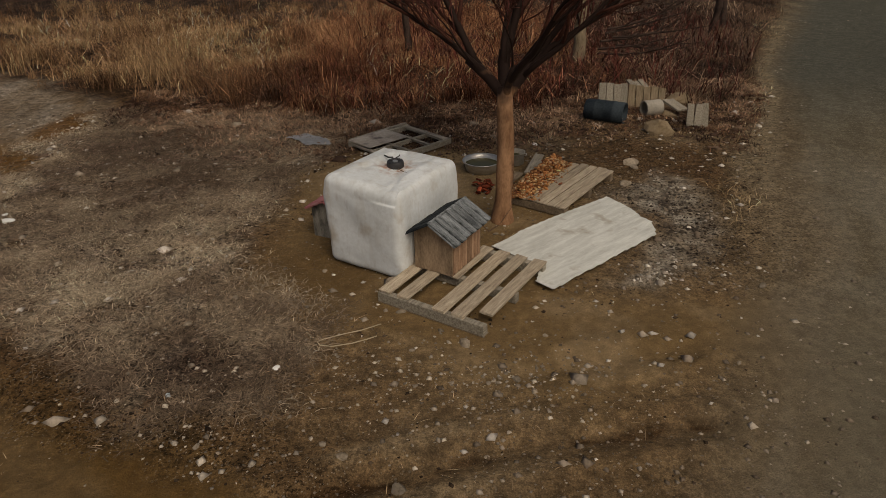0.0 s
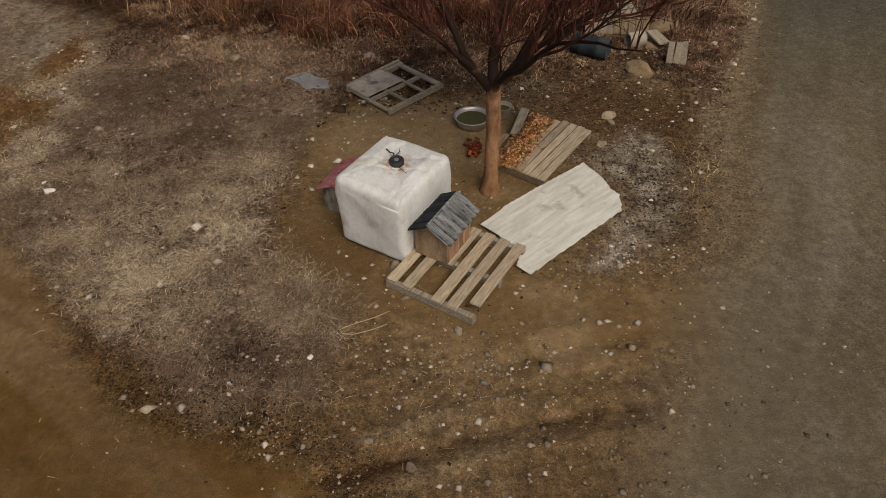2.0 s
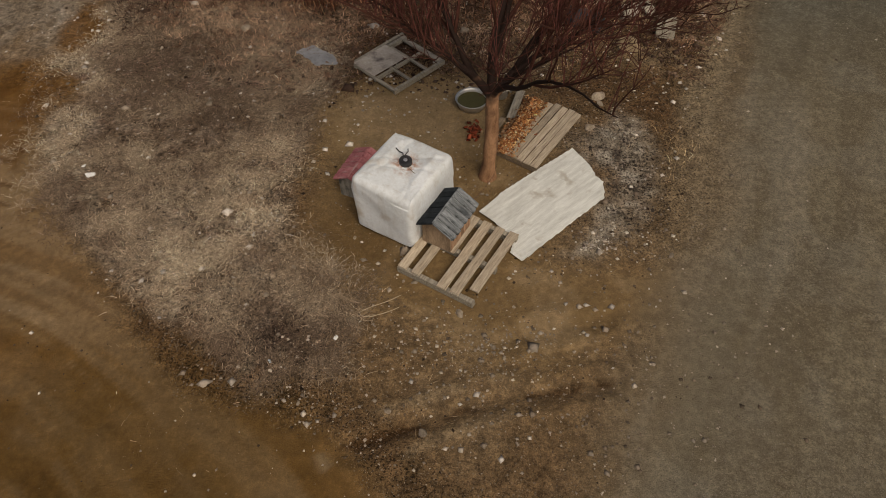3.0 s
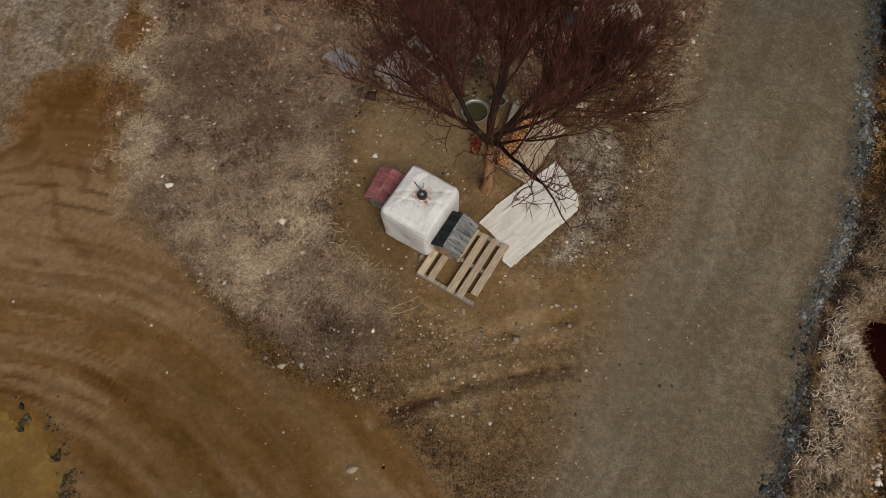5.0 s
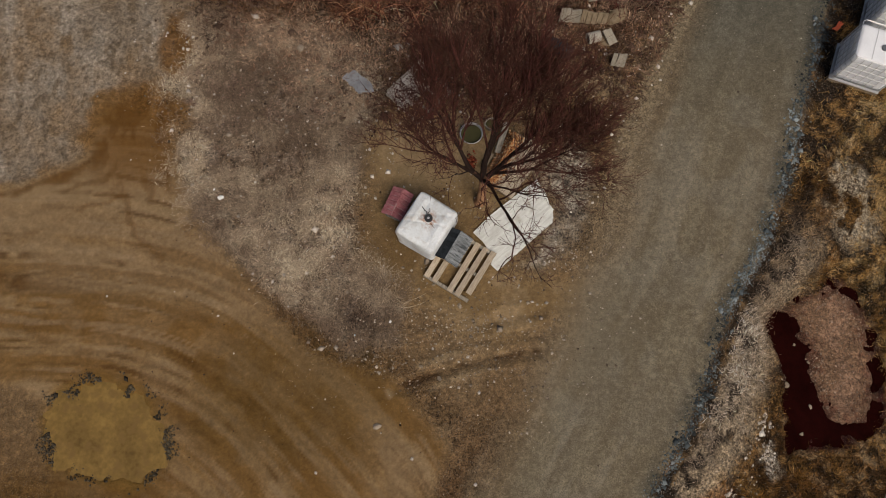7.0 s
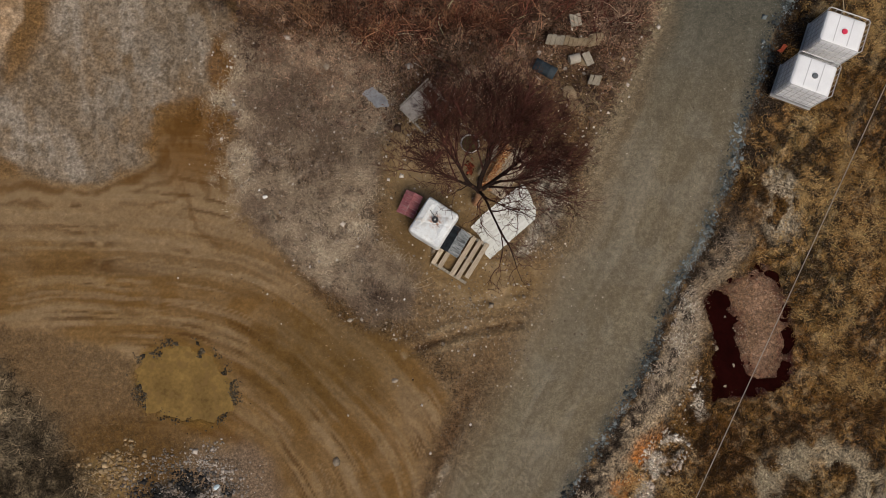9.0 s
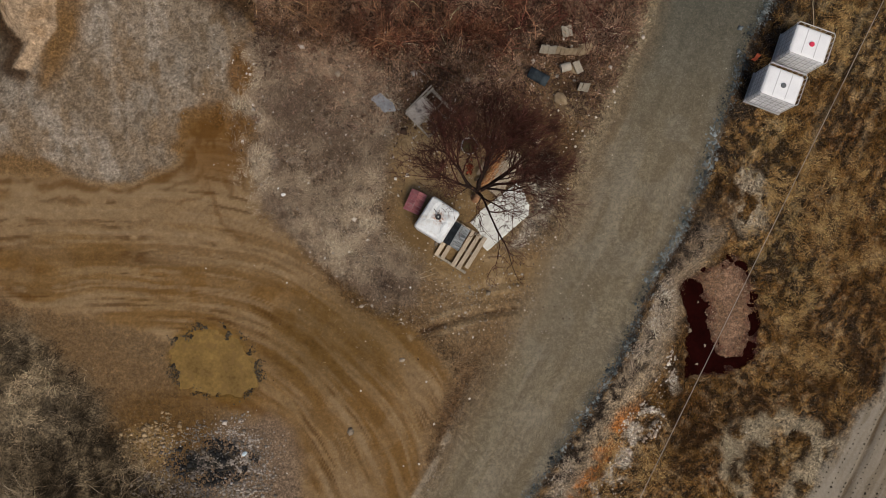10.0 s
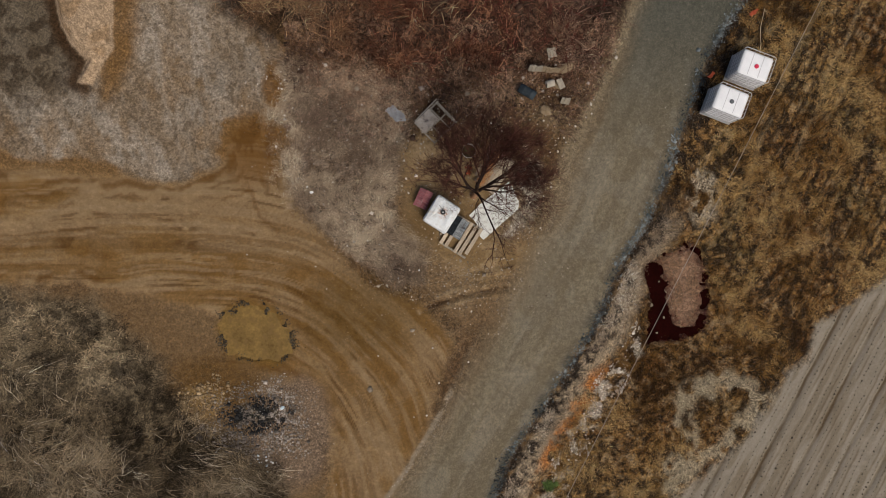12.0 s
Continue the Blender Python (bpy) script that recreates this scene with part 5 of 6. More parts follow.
# ---- grasses: pieces that nobody could count ----
def blades(name, xy, height, lean, width, colours, seed, label, flat=0.0, category="grass", az=None, lift=0.0):
    """Bent, tapering blades of dry grass rooted at xy."""
    rng = np.random.default_rng(seed)
    n = len(xy)
    if az is None:
        az = rng.uniform(0, 2 * math.pi, n)
    h = height * rng.uniform(0.55, 1.25, n)
    ln = lean * rng.uniform(0.3, 1.3, n)
    d = np.c_[np.cos(az), np.sin(az)]
    side = np.c_[-d[:, 1], d[:, 0]]
    z0 = ground_height(xy[:, 0], xy[:, 1]) - 0.01 + lift * rng.random(n)
    w = width * rng.uniform(0.6, 1.4, n)
    sway = (rng.normal(0, 0.012 if flat > 0.7 else 0.05, n) * h)[:, None] * side
    verts = np.empty((n, 5, 3))
    mid = xy + d * (h * ln * (0.48 if flat > 0.7 else 0.35))[:, None] + sway
    tip = xy + d * (h * ln)[:, None]
    rise_m, rise_t = h * 0.55 * (1 - flat), h * (1 - flat) * np.sqrt(np.clip(1 - (ln * 0.7) ** 2, 0.05, 1))
    verts[:, 0, :2], verts[:, 0, 2] = xy - side * w[:, None] / 2, z0
    verts[:, 1, :2], verts[:, 1, 2] = xy + side * w[:, None] / 2, z0
    verts[:, 2, :2], verts[:, 2, 2] = mid - side * w[:, None] * 0.45, z0 + rise_m + 0.012
    verts[:, 3, :2], verts[:, 3, 2] = mid + side * w[:, None] * 0.45, z0 + rise_m + 0.012
    verts[:, 4, :2], verts[:, 4, 2] = tip, z0 + rise_t + 0.012
    k = np.arange(n)[:, None] * 5
    faces = np.concatenate([k + [0, 1, 3], k + [0, 3, 2], k + [2, 3, 4]])
    grey = colours @ np.array([0.3, 0.6, 0.1])
    colours = np.clip(grey[:, None] + (colours - grey[:, None]) * 1.3, 0.004, 1)
    tone = np.repeat(colours * rng.lognormal(0, 0.42, (n, 1)), 5, 0)
    ob = from_arrays(name, verts.reshape(-1, 3), faces, STRAW, np.clip(tone, 0.004, 0.75))
    return tagged(ob, label, category, kind="stuff")


def scatter(n, x0, x1, y0, y1, seed, chance):
    rng = np.random.default_rng(seed)
    xy = np.c_[rng.uniform(x0, x1, n), rng.uniform(y0, y1, n)]
    return xy[rng.random(n) < chance(xy[:, 0], xy[:, 1])]


def tufted(xy, each, spread_, seed):
    """Many roots round each tuft's middle, and which tuft each belongs to."""
    rng = np.random.default_rng(seed)
    who = np.repeat(np.arange(len(xy)), each)
    return xy[who] + rng.normal(0, spread_, (len(who), 2)), who


def tint(xy, seed, palette, contrast=1.0):
    """A colour for each piece, drifting from place to place through a palette."""
    f = 0.55 * fbm(xy[:, 0] * 0.55, xy[:, 1] * 0.55, seed, 4) + 0.45 * fbm(xy[:, 0] * 3.5, xy[:, 1] * 3.5, seed + 9, 3)
    f = 0.5 + (f - 0.5) * contrast + np.random.default_rng(seed).normal(0, 0.06, len(xy))
    f = np.clip((f - 0.32) / 0.36, 0, 0.999) * (len(palette) - 1)
    p = np.array(palette)
    i = f.astype(int)
    return p[i] + (p[i + 1] - p[i]) * (f - i)[:, None]


def brush_chance(x, y):
    u, past = across_road(x, y)
    w = (fbm(x * 0.9, y * 0.9, 71, 4) - 0.5) * 1.6
    return smooth(-0.2, 0.8, y - np.interp(x, *BRUSH_EDGE) + w) * smooth(0.0, -0.1, u) * (0.12 + 0.88 * smooth(0.42, 0.58, fbm(x * 1.6, y * 1.6, 72, 4)))


def brush_colours(xy, seed):
    rust_side = smooth(-6, -2, xy[:, 0]) * smooth(6, 3, xy[:, 0])
    tan = tint(xy, seed, [(0.045, 0.026, 0.018), (0.2, 0.128, 0.082), (0.42, 0.305, 0.2)])
    red = tint(xy, seed + 1, [(0.025, 0.011, 0.008), (0.16, 0.078, 0.05), (0.42, 0.26, 0.17)])
    dim = tint(xy, seed + 2, [(0.016, 0.01, 0.008), (0.062, 0.04, 0.03), (0.22, 0.16, 0.12)])
    k = smooth(2.0, 4.5, xy[:, 0])[:, None]
    return (tan + (red - tan) * rust_side[:, None]) * (1 - k) + dim * k


xy0 = scatter(44000, -19, 13, 10, 27, 101, lambda x, y: brush_chance(x, y) * smooth(27, 17, y))
xy, who = tufted(xy0, 13, 0.08, 151)
tall = 0.22 + 0.36 * smooth(0.42, 0.62, fbm(xy0[:, 0] * 0.5, xy0[:, 1] * 0.5, 76)) * smooth(5, 1, xy0[:, 0])
blades("dry_brush", xy, tall[who], 1.0, 0.0055, brush_colours(xy0, 73)[who], 102, "tall red-brown and tan dead grass at the back of the plot")
xy = scatter(17000, -14, 9, 9.5, 22, 152, brush_chance)
blades("brush_stalks", xy, 0.5, 1.3, 0.009, np.clip(brush_colours(xy, 83) * 1.9 + 0.03, 0, 0.5), 153, "long bent pale stalks tangled over the brush", 0.45, lift=0.25)
xy = scatter(5200, -3, 7, 10.6, 20, 154, brush_chance)
blades("bramble_stems", xy, 0.8, 1.1, 0.014, np.tile((0.06, 0.022, 0.018), (len(xy), 1)), 155, "dark red bramble stems in the brush", 0.3, "brambles", lift=0.1)



def turf_chance(x, y):
    d = inside(TURF, x, y) + (fbm(x * 1.1, y * 1.1, 31, 5) - 0.5) * 1.3 * (0.45 + 0.6 * smooth(-4.5, -6, x))
    rim = smooth(2.6, 0.2, d)
    return smooth(-0.1 - 0.5 * smooth(-4.5, -6, x), 0.3 + 0.4 * smooth(-4.5, -6, x), d) * (0.12 + 0.88 * smooth(0.43, 0.53, 0.3 * fbm(x * 1.6, y * 1.6, 78, 4) + 0.7 * fbm(x * 5, y * 5, 75, 3))) * (0.8 + 0.2 * rim) * (0.12 + 0.88 * smooth(0.15, 0.7, np.hypot(x + 2.1, (y - 4.15) * 1.2) + (fbm(x * 3, y * 3, 74) - 0.5) * 0.7))


xy0 = scatter(42000, -7.5, 0.5, 2.8, 12, 103, turf_chance)
xy, who = tufted(xy0, 11, 0.075, 156)
blades("straw_turf", xy, 0.11, 1.25, 0.0058, (tint(xy0, 79, [(0.11, 0.084, 0.064), (0.205, 0.163, 0.124), (0.37, 0.312, 0.242)], 1.2) * (0.9 + 0.3 * smooth(1.2, 0.2, inside(TURF, xy0[:, 0], xy0[:, 1])) * smooth(-1.6, -2.8, xy0[:, 0]))[:, None])[who], 104, "flattened pale straw and short dead grass around the camp", 0.8)
xy = scatter(3200, -4, 4.5, 1.5, 9, 157, lambda x, y: (0.15 + 0.85 * smooth(0.5, 0.65, fbm(x * 1.4, y * 1.4, 88))) * smooth(0.1, -0.1, across_road(x, y)[0]))
blades("straw_wisps", xy, 0.10, 1.2, 0.004, tint(xy, 89, [(0.12, 0.085, 0.055), (0.25, 0.19, 0.13), (0.4, 0.33, 0.24)]), 158, "single straws and twigs dropped on the soil", 0.93)

xy0 = scatter(9000, -6, 6, 8.2, 13.0, 105, lambda x, y: smooth(-2.4, -0.6, y - np.interp(x, *BRUSH_EDGE) + (fbm(x, y, 80) - 0.5)) * smooth(0.02, -0.08, across_road(x, y)[0]) * 0.85)
xy, who = tufted(xy0, 8, 0.05, 159)
blades("low_dry_grass", xy, 0.13, 1.0, 0.008, tint(xy0, 81, [(0.022, 0.012, 0.009), (0.12, 0.07, 0.048), (0.34, 0.245, 0.185)], 1.7)[who], 106, "short brown dead grass and stalks in front of the brush", 0.55)

xy0 = scatter(6000, -1, 12, 6.5, 24, 181, lambda x, y: smooth(-0.2, -0.08, across_road(x, y)[0]) * smooth(0.06, -0.02, across_road(x, y)[0]) * (0.2 + 0.8 * smooth(0.45, 0.6, fbm(x * 1.5, y * 1.5, 182))))
xy, who = tufted(xy0, 9, 0.06, 183)
blades("roadside_grass", xy, 0.14, 1.0, 0.007, tint(xy0, 184, [(0.1, 0.075, 0.05), (0.29, 0.225, 0.15), (0.48, 0.4, 0.29)], 1.2)[who], 185, "pale dry grass along the edge of the road", 0.5)


def weed_chance(x, y):
    return smooth(-0.2, 0.5, inside(WEEDS, x, y) + (fbm(x * 0.9, y * 0.9, 82, 4) - 0.5) * 1.6) * (0.3 + 0.7 * smooth(0.4, 0.6, fbm(x * 1.2, y * 1.2, 83)))


xy0 = scatter(9500, -19, -4.6, -8, 4, 107, weed_chance)
xy, who = tufted(xy0, 12, 0.08, 160)
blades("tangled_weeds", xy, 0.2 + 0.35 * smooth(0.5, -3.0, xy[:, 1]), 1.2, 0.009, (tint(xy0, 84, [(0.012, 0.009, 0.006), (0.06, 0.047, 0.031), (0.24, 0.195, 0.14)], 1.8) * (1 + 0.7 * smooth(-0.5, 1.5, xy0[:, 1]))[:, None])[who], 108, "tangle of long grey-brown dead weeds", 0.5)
xy = scatter(11000, -19, -5, -8, 1.0, 161, lambda x, y: weed_chance(x, y) * (0.25 + 0.75 * smooth(-0.5, -3, y)))
drift = 0.5 + (fbm(xy[:, 0] * 0.5, xy[:, 1] * 0.5, 90) - 0.5) * 5 + np.random.default_rng(162).normal(0, 0.45, len(xy))
blades("long_stalks", xy, 0.75, 1.15, 0.0085, tint(xy, 85, [(0.04, 0.031, 0.021), (0.15, 0.122, 0.088), (0.38, 0.335, 0.27)], 1.6), 163, "long pale fallen stalks over the weeds", 0.6, az=drift, lift=0.3)

def verge_chance(x, y):
    return smooth(0.25, 0.5, across_road(x, y)[1]) * (0.1 + 0.9 * smooth(0.42, 0.58, fbm(x * 1.4, y * 1.0, 85, 4))) * smooth(0.2, -0.4, inside(FIELD, x, y)) * smooth(0.1, -0.15, inside(POOL, x, y))


xy0 = scatter(52000, 1, 18, -5.5, 16, 109, verge_chance)
xy, who = tufted(xy0, 10, 0.07, 164)
near_edge = smooth(1.7, 0.6, across_road(xy0[:, 0], xy0[:, 1])[1])[:, None] * smooth(7, 4, xy0[:, 1])[:, None]
cols = tint(xy0, 86, [(0.026, 0.014, 0.006), (0.15, 0.088, 0.038), (0.34, 0.245, 0.14)], 1.8) * (1 - near_edge) + tint(xy0, 87, [(0.11, 0.085, 0.065), (0.30, 0.25, 0.2), (0.48, 0.42, 0.35)], 1.2) * near_edge
bleach = (pale_ring(xy0[:, 0], xy0[:, 1]) * 0.9)[:, None]
cols = cols * (1 - bleach) + bleach * np.array((0.4, 0.345, 0.26))
blades("verge_grass", xy, 0.12, 1.0, 0.0085, cols[who], 110, "matted yellow-brown dead grass on the verge beyond the road", 0.5)


xy, who = tufted(scatter(60, 3.1, 3.65, -4.15, -3.7, 139, lambda x, y: smooth(0.3, 0.1, np.hypot(x - 3.37, y + 3.92))), 30, 0.03, 140)
blades("green_weed", xy, 0.16, 0.9, 0.018, np.tile((0.075, 0.105, 0.045), (len(xy), 1)), 141, "small green weed growing at the verge", 0.4, "weed")


# ---- pebbles, leaves and scraps ----
def lumps(name, xy, size, colours, seed, label, category, squash=0.6, mat=None, vary_=0.5):
    """Small angular lumps, eight-sided, each with its own size and colour."""
    rng = np.random.default_rng(seed)
    n = len(xy)
    unit = np.array([(1, 0, 0), (-1, 0, 0), (0, 1, 0), (0, -1, 0), (0, 0, 1), (0, 0, -1)], float)
    s = size * rng.lognormal(0, vary_, (n, 1, 1)) * rng.uniform(0.6, 1.3, (n, 6, 1))
    az = rng.uniform(0, 2 * math.pi, n)
    p = unit[None] * s
    p[:, :, 2] *= squash
    c, sn = np.cos(az)[:, None], np.sin(az)[:, None]
    q = p.copy()
    q[:, :, 0], q[:, :, 1] = p[:, :, 0] * c - p[:, :, 1] * sn, p[:, :, 0] * sn + p[:, :, 1] * c
    q += rng.normal(0, 0.15, q.shape) * size
    q[:, :, 0] += xy[:, :1]
    q[:, :, 1] += xy[:, 1:]
    q[:, :, 2] += (ground_height(xy[:, 0], xy[:, 1]) + size * 0.15)[:, None]
    tri = np.array([(0, 2, 4), (2, 1, 4), (1, 3, 4), (3, 0, 4), (2, 0, 5), (1, 2, 5), (3, 1, 5), (0, 3, 5)])
    faces = (np.arange(n)[:, None, None] * 6 + tri[None]).reshape(-1, 3)
    tone = np.repeat(colours * rng.uniform(0.6, 1.35, (n, 1)), 6, 0)
    return tagged(from_arrays(name, q.reshape(-1, 3), faces, mat or STONE_BITS, tone), label, category, kind="stuff")


def near_camp(x, y):
    d = np.hypot((x - 0.3) / 3.2, (y - 4.6) / 2.6)
    return smooth(1.5, 0.4, d) * (0.15 + 0.85 * smooth(0.5, 0.66, fbm(x * 1.6, y * 1.6, 91))) * smooth(-0.1, -0.3, inside([(-1.2, 5.4), (-0.7, 6.9), (0.3, 6.3), (0.9, 5.5), (0.3, 4.4)], x, y))


GREYS = [(0.12, 0.09, 0.064), (0.25, 0.205, 0.158), (0.43, 0.375, 0.305)]
xy = scatter(24000, -5, 5, 1.0, 9.5, 111, near_camp)
lumps("gravel", xy, 0.0075, tint(xy, 92, GREYS), 112, "loose pale gravel around the pallets", "gravel", vary_=0.7)
xy = scatter(9000, -8.5, 5.5, 3, 11.5, 113, lambda x, y: 0.5 * smooth(-8.2, -6.0, x) * smooth(0.05, -0.1, across_road(x, y)[0]) * smooth(0.2, -0.2, inside(TRACK, x, y)))
lumps("turf_stones", xy, 0.0095, tint(xy, 93, GREYS), 114, "small pale stones scattered over the turf", "stones", vary_=0.65)
rng = np.random.default_rng(115)
ky = rng.uniform(-5.5, 22, 12000)
kx = np.interp(ky, *ROAD_RIGHT) + rng.normal(0.08, 0.13, len(ky)) + (fbm(ky * 0.7, ky * 0.1, 116) - 0.5) * 0.4
xy = np.c_[kx, ky][rng.random(len(ky)) < 0.25 + 0.75 * smooth(0.42, 0.56, fbm(kx * 1.6, ky * 1.6, 142, 4))]
lumps("kerb_gravel", xy, 0.0165, tint(xy, 94, [(0.018, 0.021, 0.022), (0.055, 0.07, 0.076), (0.21, 0.245, 0.255)]), 116, "bluish crushed stone along the road's edge", "gravel", vary_=0.55)
xy = scatter(30000, -7, 6, 1.2, 11.8, 178, lambda x, y: (0.2 + 0.8 * smooth(0.46, 0.6, fbm(x * 2.2, y * 2.2, 179, 4))) * smooth(0.15, -0.05, across_road(x, y)[0]) * (1 - 0.93 * smooth(-0.1, 0.3, inside(TRACK, x, y))) * (1 - 0.8 * smooth(-0.1, 0.4, inside(CAMP, x, y))) * (1 - 0.7 * smooth(1.4, 0.7, np.hypot((x - 0.4) / 2.2, (y - 3.3) / 1.3))))
lumps("soil_crumbs", xy, 0.009, tint(xy, 180, [(0.018, 0.011, 0.007), (0.06, 0.04, 0.025), (0.14, 0.1, 0.066)], 1.3), 186, "dark crumbs of earth and dung strewn over the plot", "soil")
xy = scatter(8200, -9, 9, -4, 12, 171, lambda x, y: smooth(-8.6, -5.8, x) * (0.15 + 0.85 * smooth(0.48, 0.62, fbm(x * 1.1, y * 1.1, 172))) * (1 - 0.85 * smooth(0.0, 0.4, inside(TRACK, x, y))) * smooth(0.1, -0.1, across_road(x, y)[0]) * (0.12 + 0.38 * smooth(3.2, 5.0, y) + 0.5 * smooth(6.5, 8.5, y)))
lumps("pale_chips", xy, 0.018, np.tile((0.5, 0.455, 0.4), (len(xy), 1)), 173, "pale stone chips and scraps strewn over the plot", "stones", 0.45, vary_=0.6)
rng = np.random.default_rng(174)
xy = np.array([0.4, 3.95]) + rng.normal(0, 1, (420, 2)) * np.array([0.8, 0.32])
lumps("stone_spill", xy, 0.010, tint(xy, 175, [(0.13, 0.1, 0.07), (0.26, 0.215, 0.16), (0.46, 0.4, 0.32)]), 176, "spill of small pale stones before the pallet", "gravel")
xy = scatter(14000, -4, 16, -6, 24, 117, lambda x, y: 0.5 * smooth(-0.05, 0.1, across_road(x, y)[0]) * smooth(1.0, 0.9, across_road(x, y)[0]) * (0.25 + smooth(0.2, 0.0, np.abs(across_road(x, y)[0] - 0.12))))
lumps("road_gravel", xy, 0.012, tint(xy, 95, GREYS), 118, "loose stones on the road", "gravel")
xy = scatter(12000, 1.0, 3.9, 4.7, 8.8, 119, lambda x, y: smooth(-0.1, 0.4, inside(ASH, x, y) + (fbm(x * 3, y * 3, 96) - 0.5)) * 0.6)
lumps("ash_rubble", xy, 0.013, tint(xy, 97, [(0.045, 0.036, 0.028), (0.2, 0.155, 0.115), (0.58, 0.54, 0.47)]), 120, "ash, charcoal and pale rubble beside the board", "rubble")
rng = np.random.default_rng(177)
xy = scatter(26000, -9.6, -5, -3.2, 1.2, 121, lambda x, y: smooth(1.3, 0.3, np.hypot((x + 7.1) / 2.0, (y + 1.2) / 1.3) + (fbm(x * 2, y * 2, 98) - 0.5)) * 0.6)
dark = (smooth(1.5, 1.0, np.hypot((xy[:, 0] + 7.2) / 1.1, (xy[:, 1] + 0.95) / 0.6)) * smooth(0.38, 0.47, fbm(xy[:, 0] * 2.2, xy[:, 1] * 2.2, 97, 4)))[:, None]
lumps("burnt_heap", xy, 0.022, tint(xy, 99, [(0.1, 0.085, 0.075), (0.2, 0.17, 0.14), (0.34, 0.3, 0.26)]) * (1 - dark) + dark * rng.choice((0.015, 0.03, 0.12, 0.3), (len(xy), 1), p=(0.62, 0.28, 0.07, 0.03)), 122, "burnt black rubbish and grit on a heap", "rubble")
xy = scatter(60000, -9.2, -5, 0, 4, 123, lambda x, y: smooth(0.5, 0.02, np.abs(inside(PUDDLE, x, y) - 0.1)) * smooth(0.53, 0.6, fbm(x * 5, y * 5, 100, 4)) * (0.25 + 0.75 * smooth(0.4, 0.6, fbm(x * 0.9, y * 0.9, 99))))
lumps("mud_clods", xy, 0.014, tint(xy, 101, [(0.03, 0.025, 0.018), (0.06, 0.05, 0.035), (0.1, 0.08, 0.05)]), 124, "dark clods and weed around the puddle", "clods")
xy = scatter(5000, -10.6, -7.6, -1.9, 1.0, 127, lambda x, y: smooth(1.1, 0.4, np.hypot((x + 9.1) / 1.1, (y + 0.4) / 0.85) + (fbm(x * 2, y * 2, 128) - 0.5)) * 0.5)
lumps("clay_lumps", xy, 0.034, tint(xy, 129, [(0.16, 0.1, 0.05), (0.27, 0.19, 0.105), (0.36, 0.27, 0.16)]), 130, "broken lumps of ochre clay beside the burnt heap", "clay", 0.6)
xy = scatter(9000, -4, 1.5, -6, 1, 131, lambda x, y: smooth(0.06, 0.0, np.abs(across_road(x, y)[0] + 0.02 + (fbm(x * 1.3, y * 1.3, 132) - 0.5) * 0.06)) * smooth(0.6, -0.6, y) * 0.6)
lumps("ridge_gravel", xy, 0.014, tint(xy, 133, [(0.17, 0.14, 0.11), (0.32, 0.275, 0.22), (0.5, 0.44, 0.37)]), 134, "pale gravel thrown up along the road's edge", "gravel")
xy = scatter(16000, 3.4, 6.8, -5, 2.2, 135, lambda x, y: smooth(0.55, 0.1, np.abs(across_road(x, y)[1] - 2.0 + (fbm(x * 1.1, y * 1.1, 136) - 0.5) * 1.3)) * (0.1 + 0.9 * smooth(0.46, 0.6, fbm(x * 2.4, y * 2.4, 53))) * 0.7)
lumps("chalk_rubble", xy, 0.026, tint(xy, 137, [(0.3, 0.24, 0.19), (0.44, 0.39, 0.33), (0.6, 0.57, 0.52)]), 138, "white crumbled lime and stones spilt along the verge", "rubble", 0.5)
xy = scatter(12000, 6.8, 9.6, 1.0, 5.1, 143, lambda x, y: smooth(-0.1, 0.1, inside(POOL_ISLE, x, y)) * (0.15 + 0.85 * smooth(0.5, 0.0, inside(POOL_ISLE, x, y) + (fbm(x * 2, y * 2, 144) - 0.5))) * 0.5)
lumps("isle_crumbs", xy, 0.012, tint(xy, 145, [(0.045, 0.018, 0.013), (0.18, 0.11, 0.078), (0.31, 0.225, 0.165)]), 146, "red-brown gravel heaped in the pool", "gravel")
xy = scatter(40000, -6, 6, 8.0, 14, 125, lambda x, y: smooth(-2.6, -0.3, y - np.interp(x, *BRUSH_EDGE)) * smooth(0.0, -0.1, across_road(x, y)[0]) * 0.75)
lumps("dead_leaves", xy, 0.024, tint(xy, 102, [(0.035, 0.021, 0.016), (0.09, 0.055, 0.038), (0.19, 0.13, 0.09)]), 126, "brown dead leaves at the foot of the brush", "leaves", 0.3, LITTER)


def water_sheet(name, mask, x0, x1, y0, y1, z, mat, label, step=0.04):
    """A still sheet of water that fills its ragged hollow."""
    gx, gy = np.meshgrid(np.arange(x0, x1, step), np.arange(y0, y1, step))
    wet = mask(gx, gy) > 0
    full = wet[:-1, :-1] & wet[1:, :-1] & wet[:-1, 1:] & wet[1:, 1:]
    rows_, cols_ = gx.shape
    i, j = np.nonzero(full)
    a = i * cols_ + j
    faces = np.c_[a, a + 1, a + cols_ + 1, a + cols_]
    used, again = np.unique(faces, return_inverse=True)
    verts = np.c_[gx.ravel()[used], gy.ravel()[used], np.full(len(used), z)]
    return tagged(from_arrays(name, verts, again.reshape(faces.shape), mat), label, "puddle", kind="structure")


water_sheet("puddle", lambda x, y: inside(PUDDLE, x, y) + 0.5, -9.4, -5, 0.0, 3.8, -0.028, MUD_WATER, "ochre muddy puddle beside the track")
water_sheet("red_pool", lambda x, y: inside(POOL, x, y) + 0.22, 6.2, 10.0, 0.5, 5.6, -0.635, RED_WATER, "shallow dark red pool in a hollow")


